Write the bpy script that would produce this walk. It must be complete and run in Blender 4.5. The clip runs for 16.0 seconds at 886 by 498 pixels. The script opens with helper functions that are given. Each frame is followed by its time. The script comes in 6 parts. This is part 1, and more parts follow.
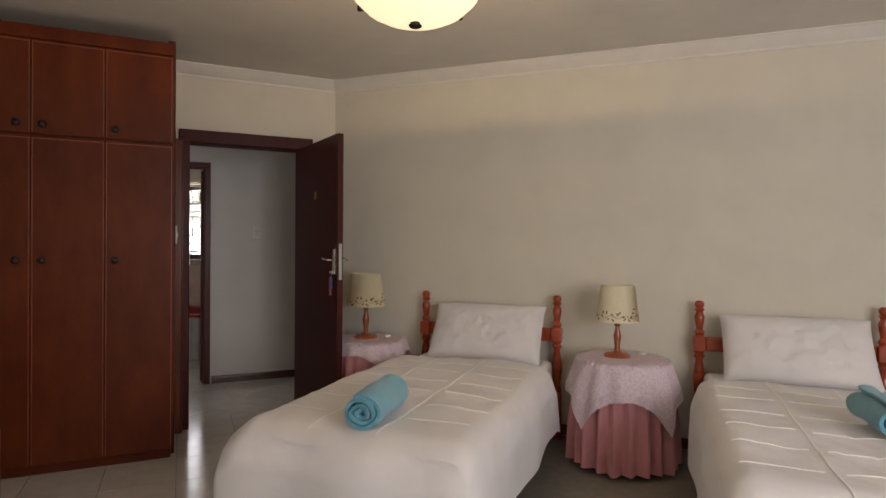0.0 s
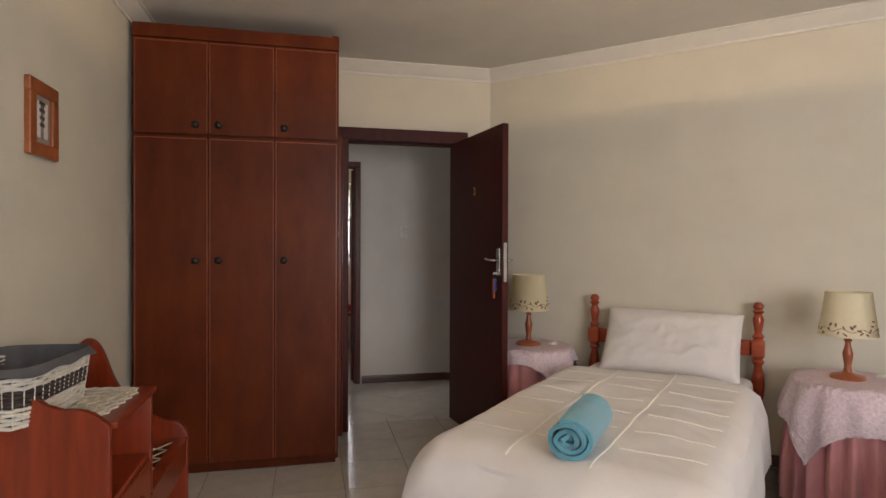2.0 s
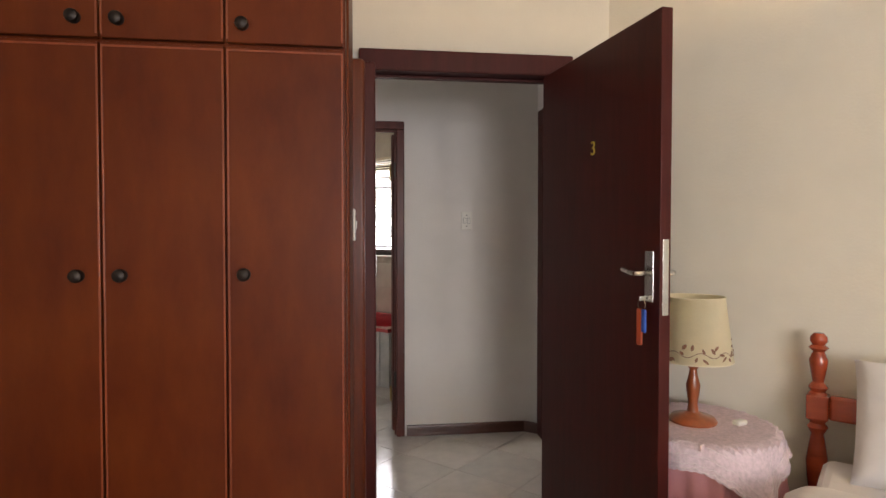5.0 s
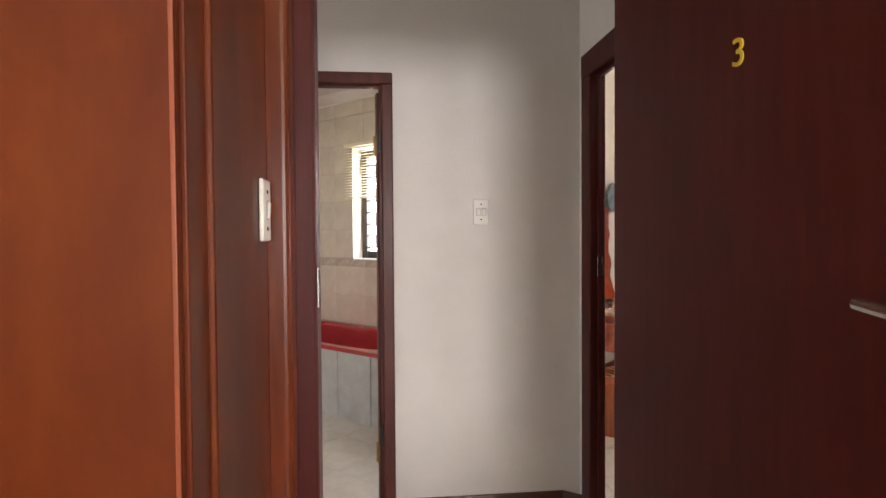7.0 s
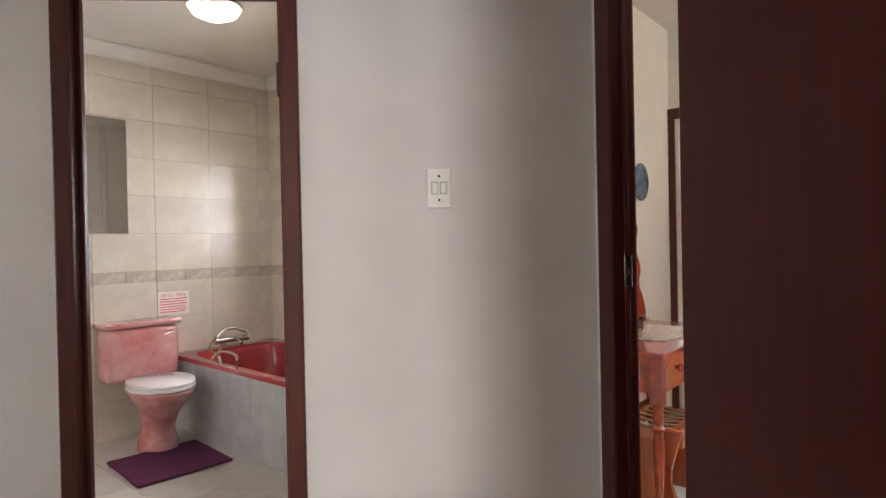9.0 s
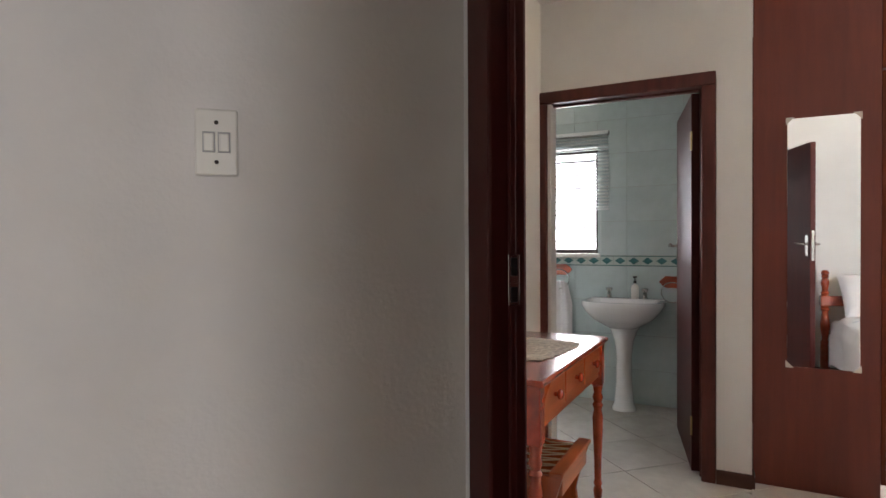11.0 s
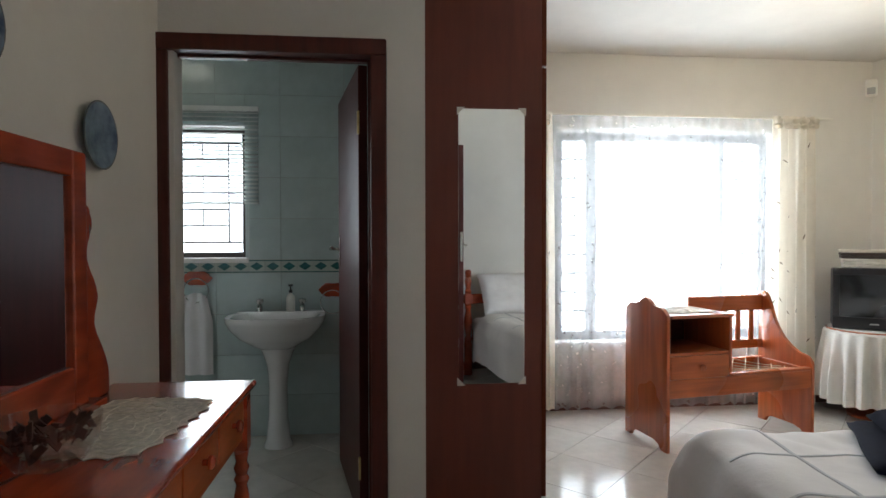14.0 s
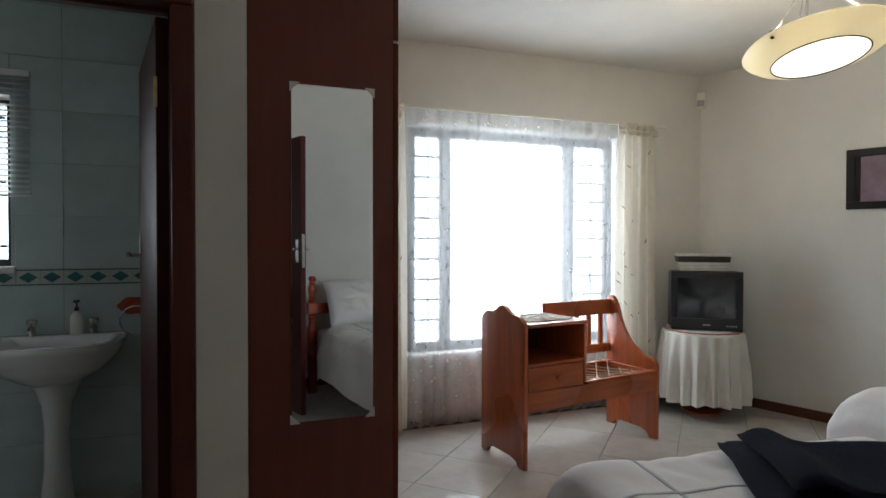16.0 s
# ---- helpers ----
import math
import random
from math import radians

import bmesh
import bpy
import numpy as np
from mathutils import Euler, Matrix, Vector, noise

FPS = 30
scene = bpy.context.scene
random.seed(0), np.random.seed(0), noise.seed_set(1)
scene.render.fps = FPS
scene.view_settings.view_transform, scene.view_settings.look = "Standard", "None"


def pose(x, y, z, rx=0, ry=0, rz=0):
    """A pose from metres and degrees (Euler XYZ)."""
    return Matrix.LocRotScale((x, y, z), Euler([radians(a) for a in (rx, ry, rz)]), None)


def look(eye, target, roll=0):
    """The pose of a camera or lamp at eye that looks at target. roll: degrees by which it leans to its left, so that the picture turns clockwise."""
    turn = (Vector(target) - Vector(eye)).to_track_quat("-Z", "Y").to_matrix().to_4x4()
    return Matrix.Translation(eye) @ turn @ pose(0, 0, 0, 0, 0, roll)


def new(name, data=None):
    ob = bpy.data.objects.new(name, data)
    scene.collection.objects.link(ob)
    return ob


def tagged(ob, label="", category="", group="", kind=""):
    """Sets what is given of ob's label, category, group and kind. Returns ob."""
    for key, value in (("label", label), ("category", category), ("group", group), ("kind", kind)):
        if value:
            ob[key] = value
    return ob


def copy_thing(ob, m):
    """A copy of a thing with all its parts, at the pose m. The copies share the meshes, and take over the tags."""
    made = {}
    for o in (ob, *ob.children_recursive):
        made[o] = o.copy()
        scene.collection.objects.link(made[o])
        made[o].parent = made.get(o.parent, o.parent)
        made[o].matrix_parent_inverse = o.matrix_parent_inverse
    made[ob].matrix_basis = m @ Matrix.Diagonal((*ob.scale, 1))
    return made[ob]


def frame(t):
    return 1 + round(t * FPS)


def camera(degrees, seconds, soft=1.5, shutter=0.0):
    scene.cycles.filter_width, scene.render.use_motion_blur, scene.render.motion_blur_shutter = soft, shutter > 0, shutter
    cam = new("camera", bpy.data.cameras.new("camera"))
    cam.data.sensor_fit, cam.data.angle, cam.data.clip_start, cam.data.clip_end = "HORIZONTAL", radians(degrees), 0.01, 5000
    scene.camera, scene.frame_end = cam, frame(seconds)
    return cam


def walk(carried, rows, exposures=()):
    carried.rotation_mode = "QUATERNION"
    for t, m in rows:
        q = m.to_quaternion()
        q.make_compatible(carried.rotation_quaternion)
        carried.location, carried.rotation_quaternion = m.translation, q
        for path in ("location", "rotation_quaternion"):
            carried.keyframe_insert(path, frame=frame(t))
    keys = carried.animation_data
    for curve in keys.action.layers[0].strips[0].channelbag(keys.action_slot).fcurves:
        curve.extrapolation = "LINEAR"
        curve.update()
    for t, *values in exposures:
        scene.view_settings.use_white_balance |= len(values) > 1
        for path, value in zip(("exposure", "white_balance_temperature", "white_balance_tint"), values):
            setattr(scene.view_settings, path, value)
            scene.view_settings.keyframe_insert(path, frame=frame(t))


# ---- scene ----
cam = camera(75.0, 16.0)
PATH = [
    (0, (0.352, -3.704, 1.298), (1.18, -1.884, 1.288), 0.4),
    (0.5, (0.313, -3.644, 1.304), (1.056, -1.787, 1.291), 0.3),
    (1, (0.255, -3.554, 1.309), (0.889, -1.658, 1.295), 0.3),
    (1.5, (0.184, -3.453, 1.318), (0.715, -1.525, 1.302), 0.3),
    (2, (0.156, -3.305, 1.299), (0.603, -1.356, 1.282), 0.2),
    (2.5, (0.173, -3.07, 1.301), (0.556, -1.107, 1.282), 0.2),
    (3, (0.175, -2.821, 1.303), (0.514, -0.85, 1.278), 0.1),
    (3.5, (0.216, -2.564, 1.314), (0.509, -0.586, 1.285), 0.2),
    (4, (0.271, -2.285, 1.3), (0.543, -0.304, 1.27), 0.1),
    (4.2, (0.298, -2.154, 1.321), (0.567, -0.173, 1.284), 0.1),
    (6.3, (0.484, -0.973, 1.326), (0.703, 1.014, 1.272), -0.2),
    (6.5, (0.497, -0.853, 1.321), (0.718, 1.134, 1.276), -0.3),
    (7, (0.557, -0.604, 1.312), (0.764, 1.385, 1.262), -0.4),
    (7.5, (0.632, -0.337, 1.309), (0.824, 1.653, 1.257), -0.6),
    (8, (0.689, -0.117, 1.299), (0.857, 1.875, 1.244), -0.8),
    (8.2, (0.745, -0.006, 1.266), (0.874, 1.989, 1.248), -1.2),
    (10.3, (1.016, 0.754, 1.243), (1.288, 2.735, 1.222), -0.5),
    (10.5, (1.034, 0.823, 1.246), (1.408, 2.788, 1.225), -0.5),
    (11, (1.098, 0.951, 1.233), (1.692, 2.86, 1.209), -0.3),
    (11.5, (1.174, 1.077, 1.226), (1.968, 2.908, 1.203), -0.2),
    (12, (1.24, 1.21, 1.223), (2.242, 2.941, 1.202), -0.2),
    (12.5, (1.268, 1.342, 1.264), (2.51, 2.91, 1.23), -0.2),
    (13, (1.375, 1.429, 1.254), (2.755, 2.876, 1.218), -0.2),
    (13.5, (1.479, 1.535, 1.261), (2.958, 2.882, 1.223), -0.2),
    (14, (1.553, 1.607, 1.258), (3.1, 2.874, 1.221), -0.1),
    (14.5, (1.631, 1.69, 1.262), (3.259, 2.852, 1.23), -0.1),
    (15, (1.703, 1.747, 1.269), (3.409, 2.79, 1.236), -0.0),
    (15.5, (1.809, 1.779, 1.269), (3.579, 2.71, 1.235), 0.0),
    (16, (1.915, 1.814, 1.271), (3.733, 2.648, 1.239), 0.1),
]
EXPOSURES = [
    (0, -0.60, 6850, 19), (1.5, -0.30, 6850, 19), (2.5, -0.14, 6850, 19), (4.2, 0.30, 6850, 19), (6.3, 1.0, 6900, 19), (7, 1.35, 6900, 19),
    (8.2, 1.5, 6750, 19), (10.3, 0.45, 6600, 18), (11, 0.54, 6500, 17), (12, 0.42, 6300, 11), (13, -0.15, 6200, 9), (14, -0.55, 6100, 8), (15, -0.98, 6050, 8), (16, -1.32, 6000, 7),
]
walk(cam, [(t, look(eye, target, roll)) for t, eye, target, roll in PATH], EXPOSURES)

# ---- world and light ----
world = bpy.data.worlds.new("world")
scene.world = world
world.use_nodes = True
_n = world.node_tree.nodes
_sky = _n.new("ShaderNodeTexSky")
_sky.sky_type = "NISHITA"
_sky.sun_disc = False
_sky.sun_elevation = radians(48)
_sky.sun_rotation = radians(200)
_sky.air_density, _sky.dust_density = 1.0, 4.0
world.node_tree.links.new(_sky.outputs[0], _n["Background"].inputs[0])
_n["Background"].inputs[1].default_value = 0.15

R2 = math.sqrt(0.5)


def uv(u, v):
    """World x, y of a place given along and across the slanted rooms."""
    return ((u + v) * R2, (v - u) * R2)


def uvpose(u, v, z=0.0, turn=0.0):
    x, y = uv(u, v)
    return pose(x, y, z, 0, 0, turn - 45)


def area_light(name, m, sx, sy, power, colour):
    data = bpy.data.lights.new(name, "AREA")
    data.shape, data.size, data.size_y, data.energy, data.color = "RECTANGLE", sx, sy, power, colour
    ob = new(name, data)
    ob.matrix_world = m
    return ob


def point_light(name, at, power, colour, radius=0.04):
    data = bpy.data.lights.new(name, "POINT")
    data.energy, data.color, data.shadow_soft_size = power, colour, radius
    ob = new(name, data)
    ob.location = at
    return ob


DAY = (0.92, 0.97, 1.0)
sun = bpy.data.lights.new("sun", "SUN")
sun.energy, sun.angle, sun.color = 1.2, radians(12), (1.0, 0.96, 0.9)
sun_ob = new("sun", sun)
sun_ob.rotation_euler = Euler((radians(42), 0, radians(20)))

WIN_A = 96
WIN_B = 218
WIN_EN = 82
WIN_BATH = 50
BULB = 85
H_CEIL = 2.60
V_EN = 6.0
V_BATH = 3.52


def vw(u, v, z, face):
    """A lamp pose at (u, v, z) that shines along face, a direction in u, v."""
    x, y = uv(u, v)
    dx, dy = uv(*face)
    return look((x, y, z), (x + dx, y + dy, z - 0.15))


area_light("window_light_a", look((1.7, -5.55, 1.5), (1.7, -3.0, 1.2)), 2.4, 1.6, WIN_A, DAY)
area_light("window_light_b", vw(1.99, 6.62, 1.30, (0, -1)), 2.1, 1.8, WIN_B, DAY)
area_light("window_light_ensuite", vw(-1.32, V_EN + 0.31, 1.62, (0, -1)), 1.3, 1.5, WIN_EN, DAY)
area_light("window_light_bathroom", vw(-2.65, V_BATH + 0.30, 1.62, (0, -1)), 1.2, 1.2, WIN_BATH, DAY)
# the hall lamp is an added, unseen fill; no known window stands there
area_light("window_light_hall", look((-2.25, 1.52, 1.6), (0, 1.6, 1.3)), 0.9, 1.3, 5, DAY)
LAMP_A = (1.16, -1.66, 2.25)
LAMP_B = (*uv(2.54, 4.48), 2.20)
point_light("bulb_a", LAMP_A, BULB, (1.0, 0.74, 0.42), 0.012)
point_light("bulb_b", LAMP_B, BULB * 0.5, (1.0, 0.80, 0.52))

# ---- materials ----
def mat(name, colour, rough=0.5, metal=0.0, var=0.12, scale=8.0, stretch=(1, 1, 1), bump=0.0, bump_scale=60.0, spec=0.5,
        colour2=None, per_object=0.0, coat=0.0, transmission=0.0, alpha=1.0, ring=False, emit=0.0, sheen=0.0, coords="Object"):
    m = bpy.data.materials.new(name)
    m.use_nodes = True
    nt = m.node_tree
    b = nt.nodes["Principled BSDF"]
    L = nt.links.new
    b.inputs["Roughness"].default_value = rough
    b.inputs["Metallic"].default_value = metal
    b.inputs["Specular IOR Level"].default_value = spec
    b.inputs["Coat Weight"].default_value = coat
    b.inputs["Coat Roughness"].default_value = 0.12
    b.inputs["Transmission Weight"].default_value = transmission
    b.inputs["Alpha"].default_value = alpha
    b.inputs["Sheen Weight"].default_value = sheen
    tc = nt.nodes.new("ShaderNodeTexCoord")
    mp = nt.nodes.new("ShaderNodeMapping")
    mp.inputs["Scale"].default_value = stretch
    L(tc.outputs[coords], mp.inputs[0])
    n1 = nt.nodes.new("ShaderNodeTexNoise")
    n1.inputs["Scale"].default_value = scale
    n1.inputs["Detail"].default_value = 6
    n1.inputs["Roughness"].default_value = 0.6
    L(mp.outputs[0], n1.inputs["Vector"])
    ramp = nt.nodes.new("ShaderNodeValToRGB")
    c = np.array(colour)
    d = np.array(colour2) if colour2 else c * (1 - var)
    e = c * (1 + (0 if colour2 else var * 0.6))
    ramp.color_ramp.elements[0].position, ramp.color_ramp.elements[0].color = 0.3, (*d, 1)
    ramp.color_ramp.elements[1].position, ramp.color_ramp.elements[1].color = 0.7, (*np.minimum(e, 1), 1)
    out = ramp.outputs[0]
    if ring:
        w = nt.nodes.new("ShaderNodeTexWave")
        w.wave_type, w.bands_direction = "BANDS", "X"
        w.inputs["Scale"].default_value = scale * 0.35
        w.inputs["Distortion"].default_value = 9
        w.inputs["Detail"].default_value = 3
        w.inputs["Detail Scale"].default_value = 0.8
        L(mp.outputs[0], w.inputs["Vector"])
        mix0 = nt.nodes.new("ShaderNodeMix")
        mix0.data_type = "FLOAT"
        mix0.inputs[0].default_value = 0.22
        L(n1.outputs[0], mix0.inputs[2])
        L(w.outputs[1], mix0.inputs[3])
        L(mix0.outputs[0], ramp.inputs[0])
    else:
        L(n1.outputs[0], ramp.inputs[0])
    n2 = nt.nodes.new("ShaderNodeTexNoise")
    n2.inputs["Scale"].default_value = 0.9
    n2.inputs["Detail"].default_value = 3
    L(tc.outputs[coords], n2.inputs["Vector"])
    mr = nt.nodes.new("ShaderNodeMapRange")
    mr.inputs[3].default_value, mr.inputs[4].default_value = 1 - var * 0.6, 1 + var * 0.6
    L(n2.outputs[0], mr.inputs[0])
    mul = nt.nodes.new("ShaderNodeMix")
    mul.data_type, mul.blend_type = "RGBA", "MULTIPLY"
    mul.inputs[0].default_value = 1.0
    L(out, mul.inputs[6])
    L(mr.outputs[0], mul.inputs[7])
    out = mul.outputs[2]
    if per_object:
        oi = nt.nodes.new("ShaderNodeObjectInfo")
        mr2 = nt.nodes.new("ShaderNodeMapRange")
        mr2.inputs[3].default_value, mr2.inputs[4].default_value = 1 - per_object, 1 + per_object
        L(oi.outputs["Random"], mr2.inputs[0])
        mul2 = nt.nodes.new("ShaderNodeMix")
        mul2.data_type, mul2.blend_type = "RGBA", "MULTIPLY"
        mul2.inputs[0].default_value = 1.0
        L(out, mul2.inputs[6])
        L(mr2.outputs[0], mul2.inputs[7])
        out = mul2.outputs[2]
    L(out, b.inputs["Base Color"])
    if emit:
        L(out, b.inputs["Emission Color"])
        b.inputs["Emission Strength"].default_value = emit
    rr = nt.nodes.new("ShaderNodeMapRange")
    rr.inputs[3].default_value, rr.inputs[4].default_value = rough * 0.8, min(1, rough * 1.2)
    L(n2.outputs[0], rr.inputs[0])
    L(rr.outputs[0], b.inputs["Roughness"])
    if bump:
        n3 = nt.nodes.new("ShaderNodeTexNoise")
        n3.inputs["Scale"].default_value = bump_scale
        n3.inputs["Detail"].default_value = 4
        L(mp.outputs[0], n3.inputs["Vector"])
        bp = nt.nodes.new("ShaderNodeBump")
        bp.inputs["Strength"].default_value = bump
        bp.inputs["Distance"].default_value = 0.004
        L(n3.outputs[0], bp.inputs["Height"])
        L(bp.outputs[0], b.inputs["Normal"])
    return m


M = dict(
    wall=mat("cream_wall_paint", (0.70, 0.66, 0.56), 0.75, var=0.05, scale=3, bump=0.25, bump_scale=90),
    wall_b=mat("white_wall_paint", (0.72, 0.70, 0.66), 0.7, var=0.05, scale=3, bump=0.25, bump_scale=90),
    hall=mat("hall_wall_paint", (0.74, 0.71, 0.68), 0.7, var=0.05, scale=3, bump=0.25, bump_scale=90),
    ceiling=mat("ceiling_paint", (0.72, 0.69, 0.64), 0.85, var=0.05, scale=4, bump=0.3, bump_scale=120),
    cornice=mat("cornice_plaster", (0.75, 0.725, 0.68), 0.6, var=0.04),
    wardrobe=mat("stained_veneer", (0.145, 0.029, 0.005), 0.42, var=0.38, scale=3.2, stretch=(2.2, 2.2, 0.8), bump=0.05, spec=0.20, coat=0.02, colour2=(0.084, 0.0125, 0.003)),
    wardrobe_edge=mat("stained_edging", (0.26, 0.055, 0.018), 0.35, var=0.3, scale=6, stretch=(6, 6, 0.5), coat=0.2),
    dark=mat("dark_stained_meranti", (0.066, 0.0095, 0.0075), 0.45, var=0.22, scale=5, stretch=(7, 7, 0.5), bump=0.05, spec=0.22),
    trim=mat("reddish_door_trim", (0.13, 0.026, 0.008), 0.32, var=0.35, scale=6, stretch=(6, 6, 0.5), spec=0.25, coat=0.08),
    frame=mat("dark_stained_frame", (0.085, 0.016, 0.010), 0.45, var=0.3, scale=7, stretch=(5, 5, 0.6), bump=0.06, spec=0.35, coat=0.05),
    panel=mat("mirror_panel_stain", (0.135, 0.026, 0.013), 0.5, var=0.2, scale=4, stretch=(5, 5, 0.5), bump=0.06),
    bench_red=mat("deep_red_pine", (0.235, 0.032, 0.009), 0.32, var=0.3, scale=5, stretch=(5, 5, 0.7), bump=0.03, spec=0.3, coat=0.2),
    pine=mat("orange_stained_pine", (0.43, 0.100, 0.026), 0.28, var=0.26, scale=5, stretch=(9, 9, 0.5), bump=0.04, coat=0.5, ring=True),
    pine_h=mat("orange_stained_pine_rail", (0.43, 0.105, 0.027), 0.28, var=0.26, scale=5, stretch=(0.5, 9, 9), bump=0.04, coat=0.5, ring=True),
    red=mat("red_brown_pine", (0.36, 0.055, 0.018), 0.26, var=0.3, scale=5, stretch=(0.8, 5, 5), bump=0.03, coat=0.5, ring=True),
    tile=mat("glazed_floor_tile", (0.56, 0.53, 0.48), 0.16, var=0.10, scale=9, bump=0.02, bump_scale=30, per_object=0.05, coat=0.2),
    grout=mat("grout", (0.24, 0.22, 0.19), 0.9, var=0.15, scale=20),
    base=mat("skirting_stain", (0.085, 0.028, 0.016), 0.35, var=0.3, scale=6, stretch=(1, 1, 4), coat=0.2),
    linen=mat("white_linen", (0.78, 0.75, 0.745), 0.85, var=0.04, scale=6, bump=0.35, bump_scale=30, sheen=0.1),
    ribbon=mat("satin_ribbon", (0.86, 0.835, 0.80), 0.45, var=0.04, scale=6),
    grey_ribbon=mat("grey_ribbon", (0.50, 0.50, 0.53), 0.6, var=0.05, scale=6),
    pink=mat("pink_cloth", (0.66, 0.29, 0.31), 0.8, var=0.10, scale=6, bump=0.3, bump_scale=200, sheen=0.3),
    lace=mat("lilac_lace", (0.74, 0.60, 0.66), 0.9, var=0.22, scale=70, bump=0.8, bump_scale=130),
    lace_trim=mat("lace_thread", (0.80, 0.70, 0.73), 0.9, var=0.1, scale=60),
    lace_w=mat("white_lace", (0.60, 0.55, 0.47), 0.9, var=0.35, scale=60, bump=0.8, bump_scale=130),
    lace_thread=mat("doily_thread", (0.74, 0.70, 0.60), 0.9, var=0.1, scale=60),
    teal=mat("teal_terry", (0.105, 0.37, 0.48), 0.95, var=0.18, scale=40, bump=1.0, bump_scale=300, sheen=0.5),
    navy=mat("navy_terry", (0.007, 0.008, 0.022), 1.0, var=0.4, scale=40, bump=1.0, bump_scale=260, spec=0.1),
    shade=mat("cream_lamp_shade", (0.84, 0.76, 0.55), 0.8, var=0.06, scale=12, bump=0.2, bump_scale=150),
    motif=mat("brown_embroidery", (0.30, 0.15, 0.09), 0.8, var=0.3, scale=60),
    turned=mat("turned_pine", (0.36, 0.09, 0.03), 0.3, var=0.3, scale=7, stretch=(5, 5, 0.8), coat=0.5),
    chrome=mat("brushed_metal", (0.62, 0.61, 0.58), 0.25, metal=1.0, var=0.08, scale=40),
    brass=mat("antique_brass", (0.5, 0.36, 0.16), 0.3, metal=1.0, var=0.2, scale=40),
    bronze=mat("dark_bronze", (0.03, 0.022, 0.018), 0.4, metal=0.6, var=0.2, scale=30),
    plastic=mat("white_plastic", (0.74, 0.72, 0.66), 0.35, var=0.04, scale=12),
    plastic_g=mat("grey_plastic", (0.38, 0.38, 0.37), 0.4, var=0.06, scale=12),
    black=mat("black_plastic", (0.014, 0.014, 0.016), 0.35, var=0.2, scale=30),
    screen=mat("tv_glass", (0.02, 0.022, 0.024), 0.12, var=0.1, scale=3, coat=0.6),
    blue=mat("blue_tag", (0.02, 0.12, 0.6), 0.4, var=0.1),
    orange=mat("orange_tag", (0.62, 0.12, 0.05), 0.6, var=0.15),
    yellow=mat("yellow_digit", (0.70, 0.52, 0.06), 0.45, var=0.15, scale=40),
    red_print=mat("red_print", (0.62, 0.10, 0.10), 0.6, var=0.1),
    paper=mat("white_card", (0.74, 0.68, 0.66), 0.6, var=0.05),
    tile_w=mat("marbled_wall_tile", (0.62, 0.57, 0.48), 0.20, var=0.14, scale=5, per_object=0.04, bump=0.02, coat=0.3),
    tile_g=mat("green_wall_tile", (0.44, 0.52, 0.51), 0.15, var=0.10, scale=6, per_object=0.04, bump=0.02, coat=0.3),
    tile_b=mat("border_tile", (0.42, 0.47, 0.42), 0.2, var=0.1, scale=20),
    tile_l=mat("listello_tile", (0.50, 0.44, 0.36), 0.18, var=0.3, scale=22, bump=0.3, bump_scale=40, coat=0.3),
    tile_t=mat("teal_border_tile", (0.03, 0.13, 0.13), 0.2, var=0.3, scale=60),
    grout_w=mat("light_grout", (0.36, 0.34, 0.31), 0.9, var=0.1, scale=20),
    tub=mat("burgundy_enamel", (0.36, 0.030, 0.035), 0.12, var=0.06, coat=0.6),
    tub_face=mat("grey_tile_panel", (0.46, 0.47, 0.46), 0.2, var=0.16, scale=7),
    ceramic=mat("white_ceramic", (0.78, 0.78, 0.77), 0.1, var=0.03, coat=0.6),
    rose=mat("rose_ceramic", (0.66, 0.42, 0.39), 0.12, var=0.2, scale=4, colour2=(0.46, 0.10, 0.10), coat=0.6),
    mat_purple=mat("purple_bath_mat", (0.10, 0.012, 0.06), 0.95, var=0.3, scale=60, bump=1.0, bump_scale=200),
    glass=mat("window_glass", (0.9, 0.95, 0.95), 0.02, var=0.0, transmission=1.0, alpha=0.25),
    frosted=mat("lamp_glass", (0.86, 0.74, 0.46), 0.45, var=0.10, scale=14, transmission=0.25, emit=1.0),
    frosted_lit=mat("lit_bowl_glass", (0.95, 0.82, 0.52), 0.45, var=0.06, scale=14, emit=1.6),
    lit=mat("lit_lamp_glass", (1.0, 0.93, 0.74), 0.4, var=0.02, emit=5.0),
    mirror=mat("mirror_silver", (0.86, 0.88, 0.87), 0.015, metal=1.0, var=0.0),
    dark_mirror=mat("tilted_mirror", (0.80, 0.82, 0.84), 0.02, metal=1.0, var=0.0),
    leafmotif=mat("brown_leaf_motif", (0.22, 0.17, 0.13), 0.8, var=0.2),
    blind=mat("pale_blind", (0.66, 0.68, 0.66), 0.4, var=0.04),
    blind_c=mat("cream_blind", (0.72, 0.66, 0.50), 0.5, var=0.04),
    white_cloth=mat("white_table_cloth", (0.72, 0.70, 0.65), 0.85, var=0.05, scale=8, bump=0.25, bump_scale=200),
    winframe=mat("dark_window_frame", (0.035, 0.022, 0.018), 0.4, var=0.2),
    plate_blue=mat("blue_plate_glaze", (0.05, 0.085, 0.16), 0.15, var=0.6, scale=14, colour2=(0.26, 0.34, 0.42), coat=0.6),
    pic_dark=mat("dark_picture_frame", (0.012, 0.011, 0.013), 0.35, var=0.2),
    pic_art=mat("mauve_print", (0.20, 0.14, 0.19), 0.5, var=0.3, scale=8),
    pic_gold=mat("gilt_frame", (0.34, 0.10, 0.03), 0.35, var=0.25, scale=30, coat=0.3),
    pic_mat=mat("grey_mount", (0.30, 0.27, 0.24), 0.7, var=0.1),
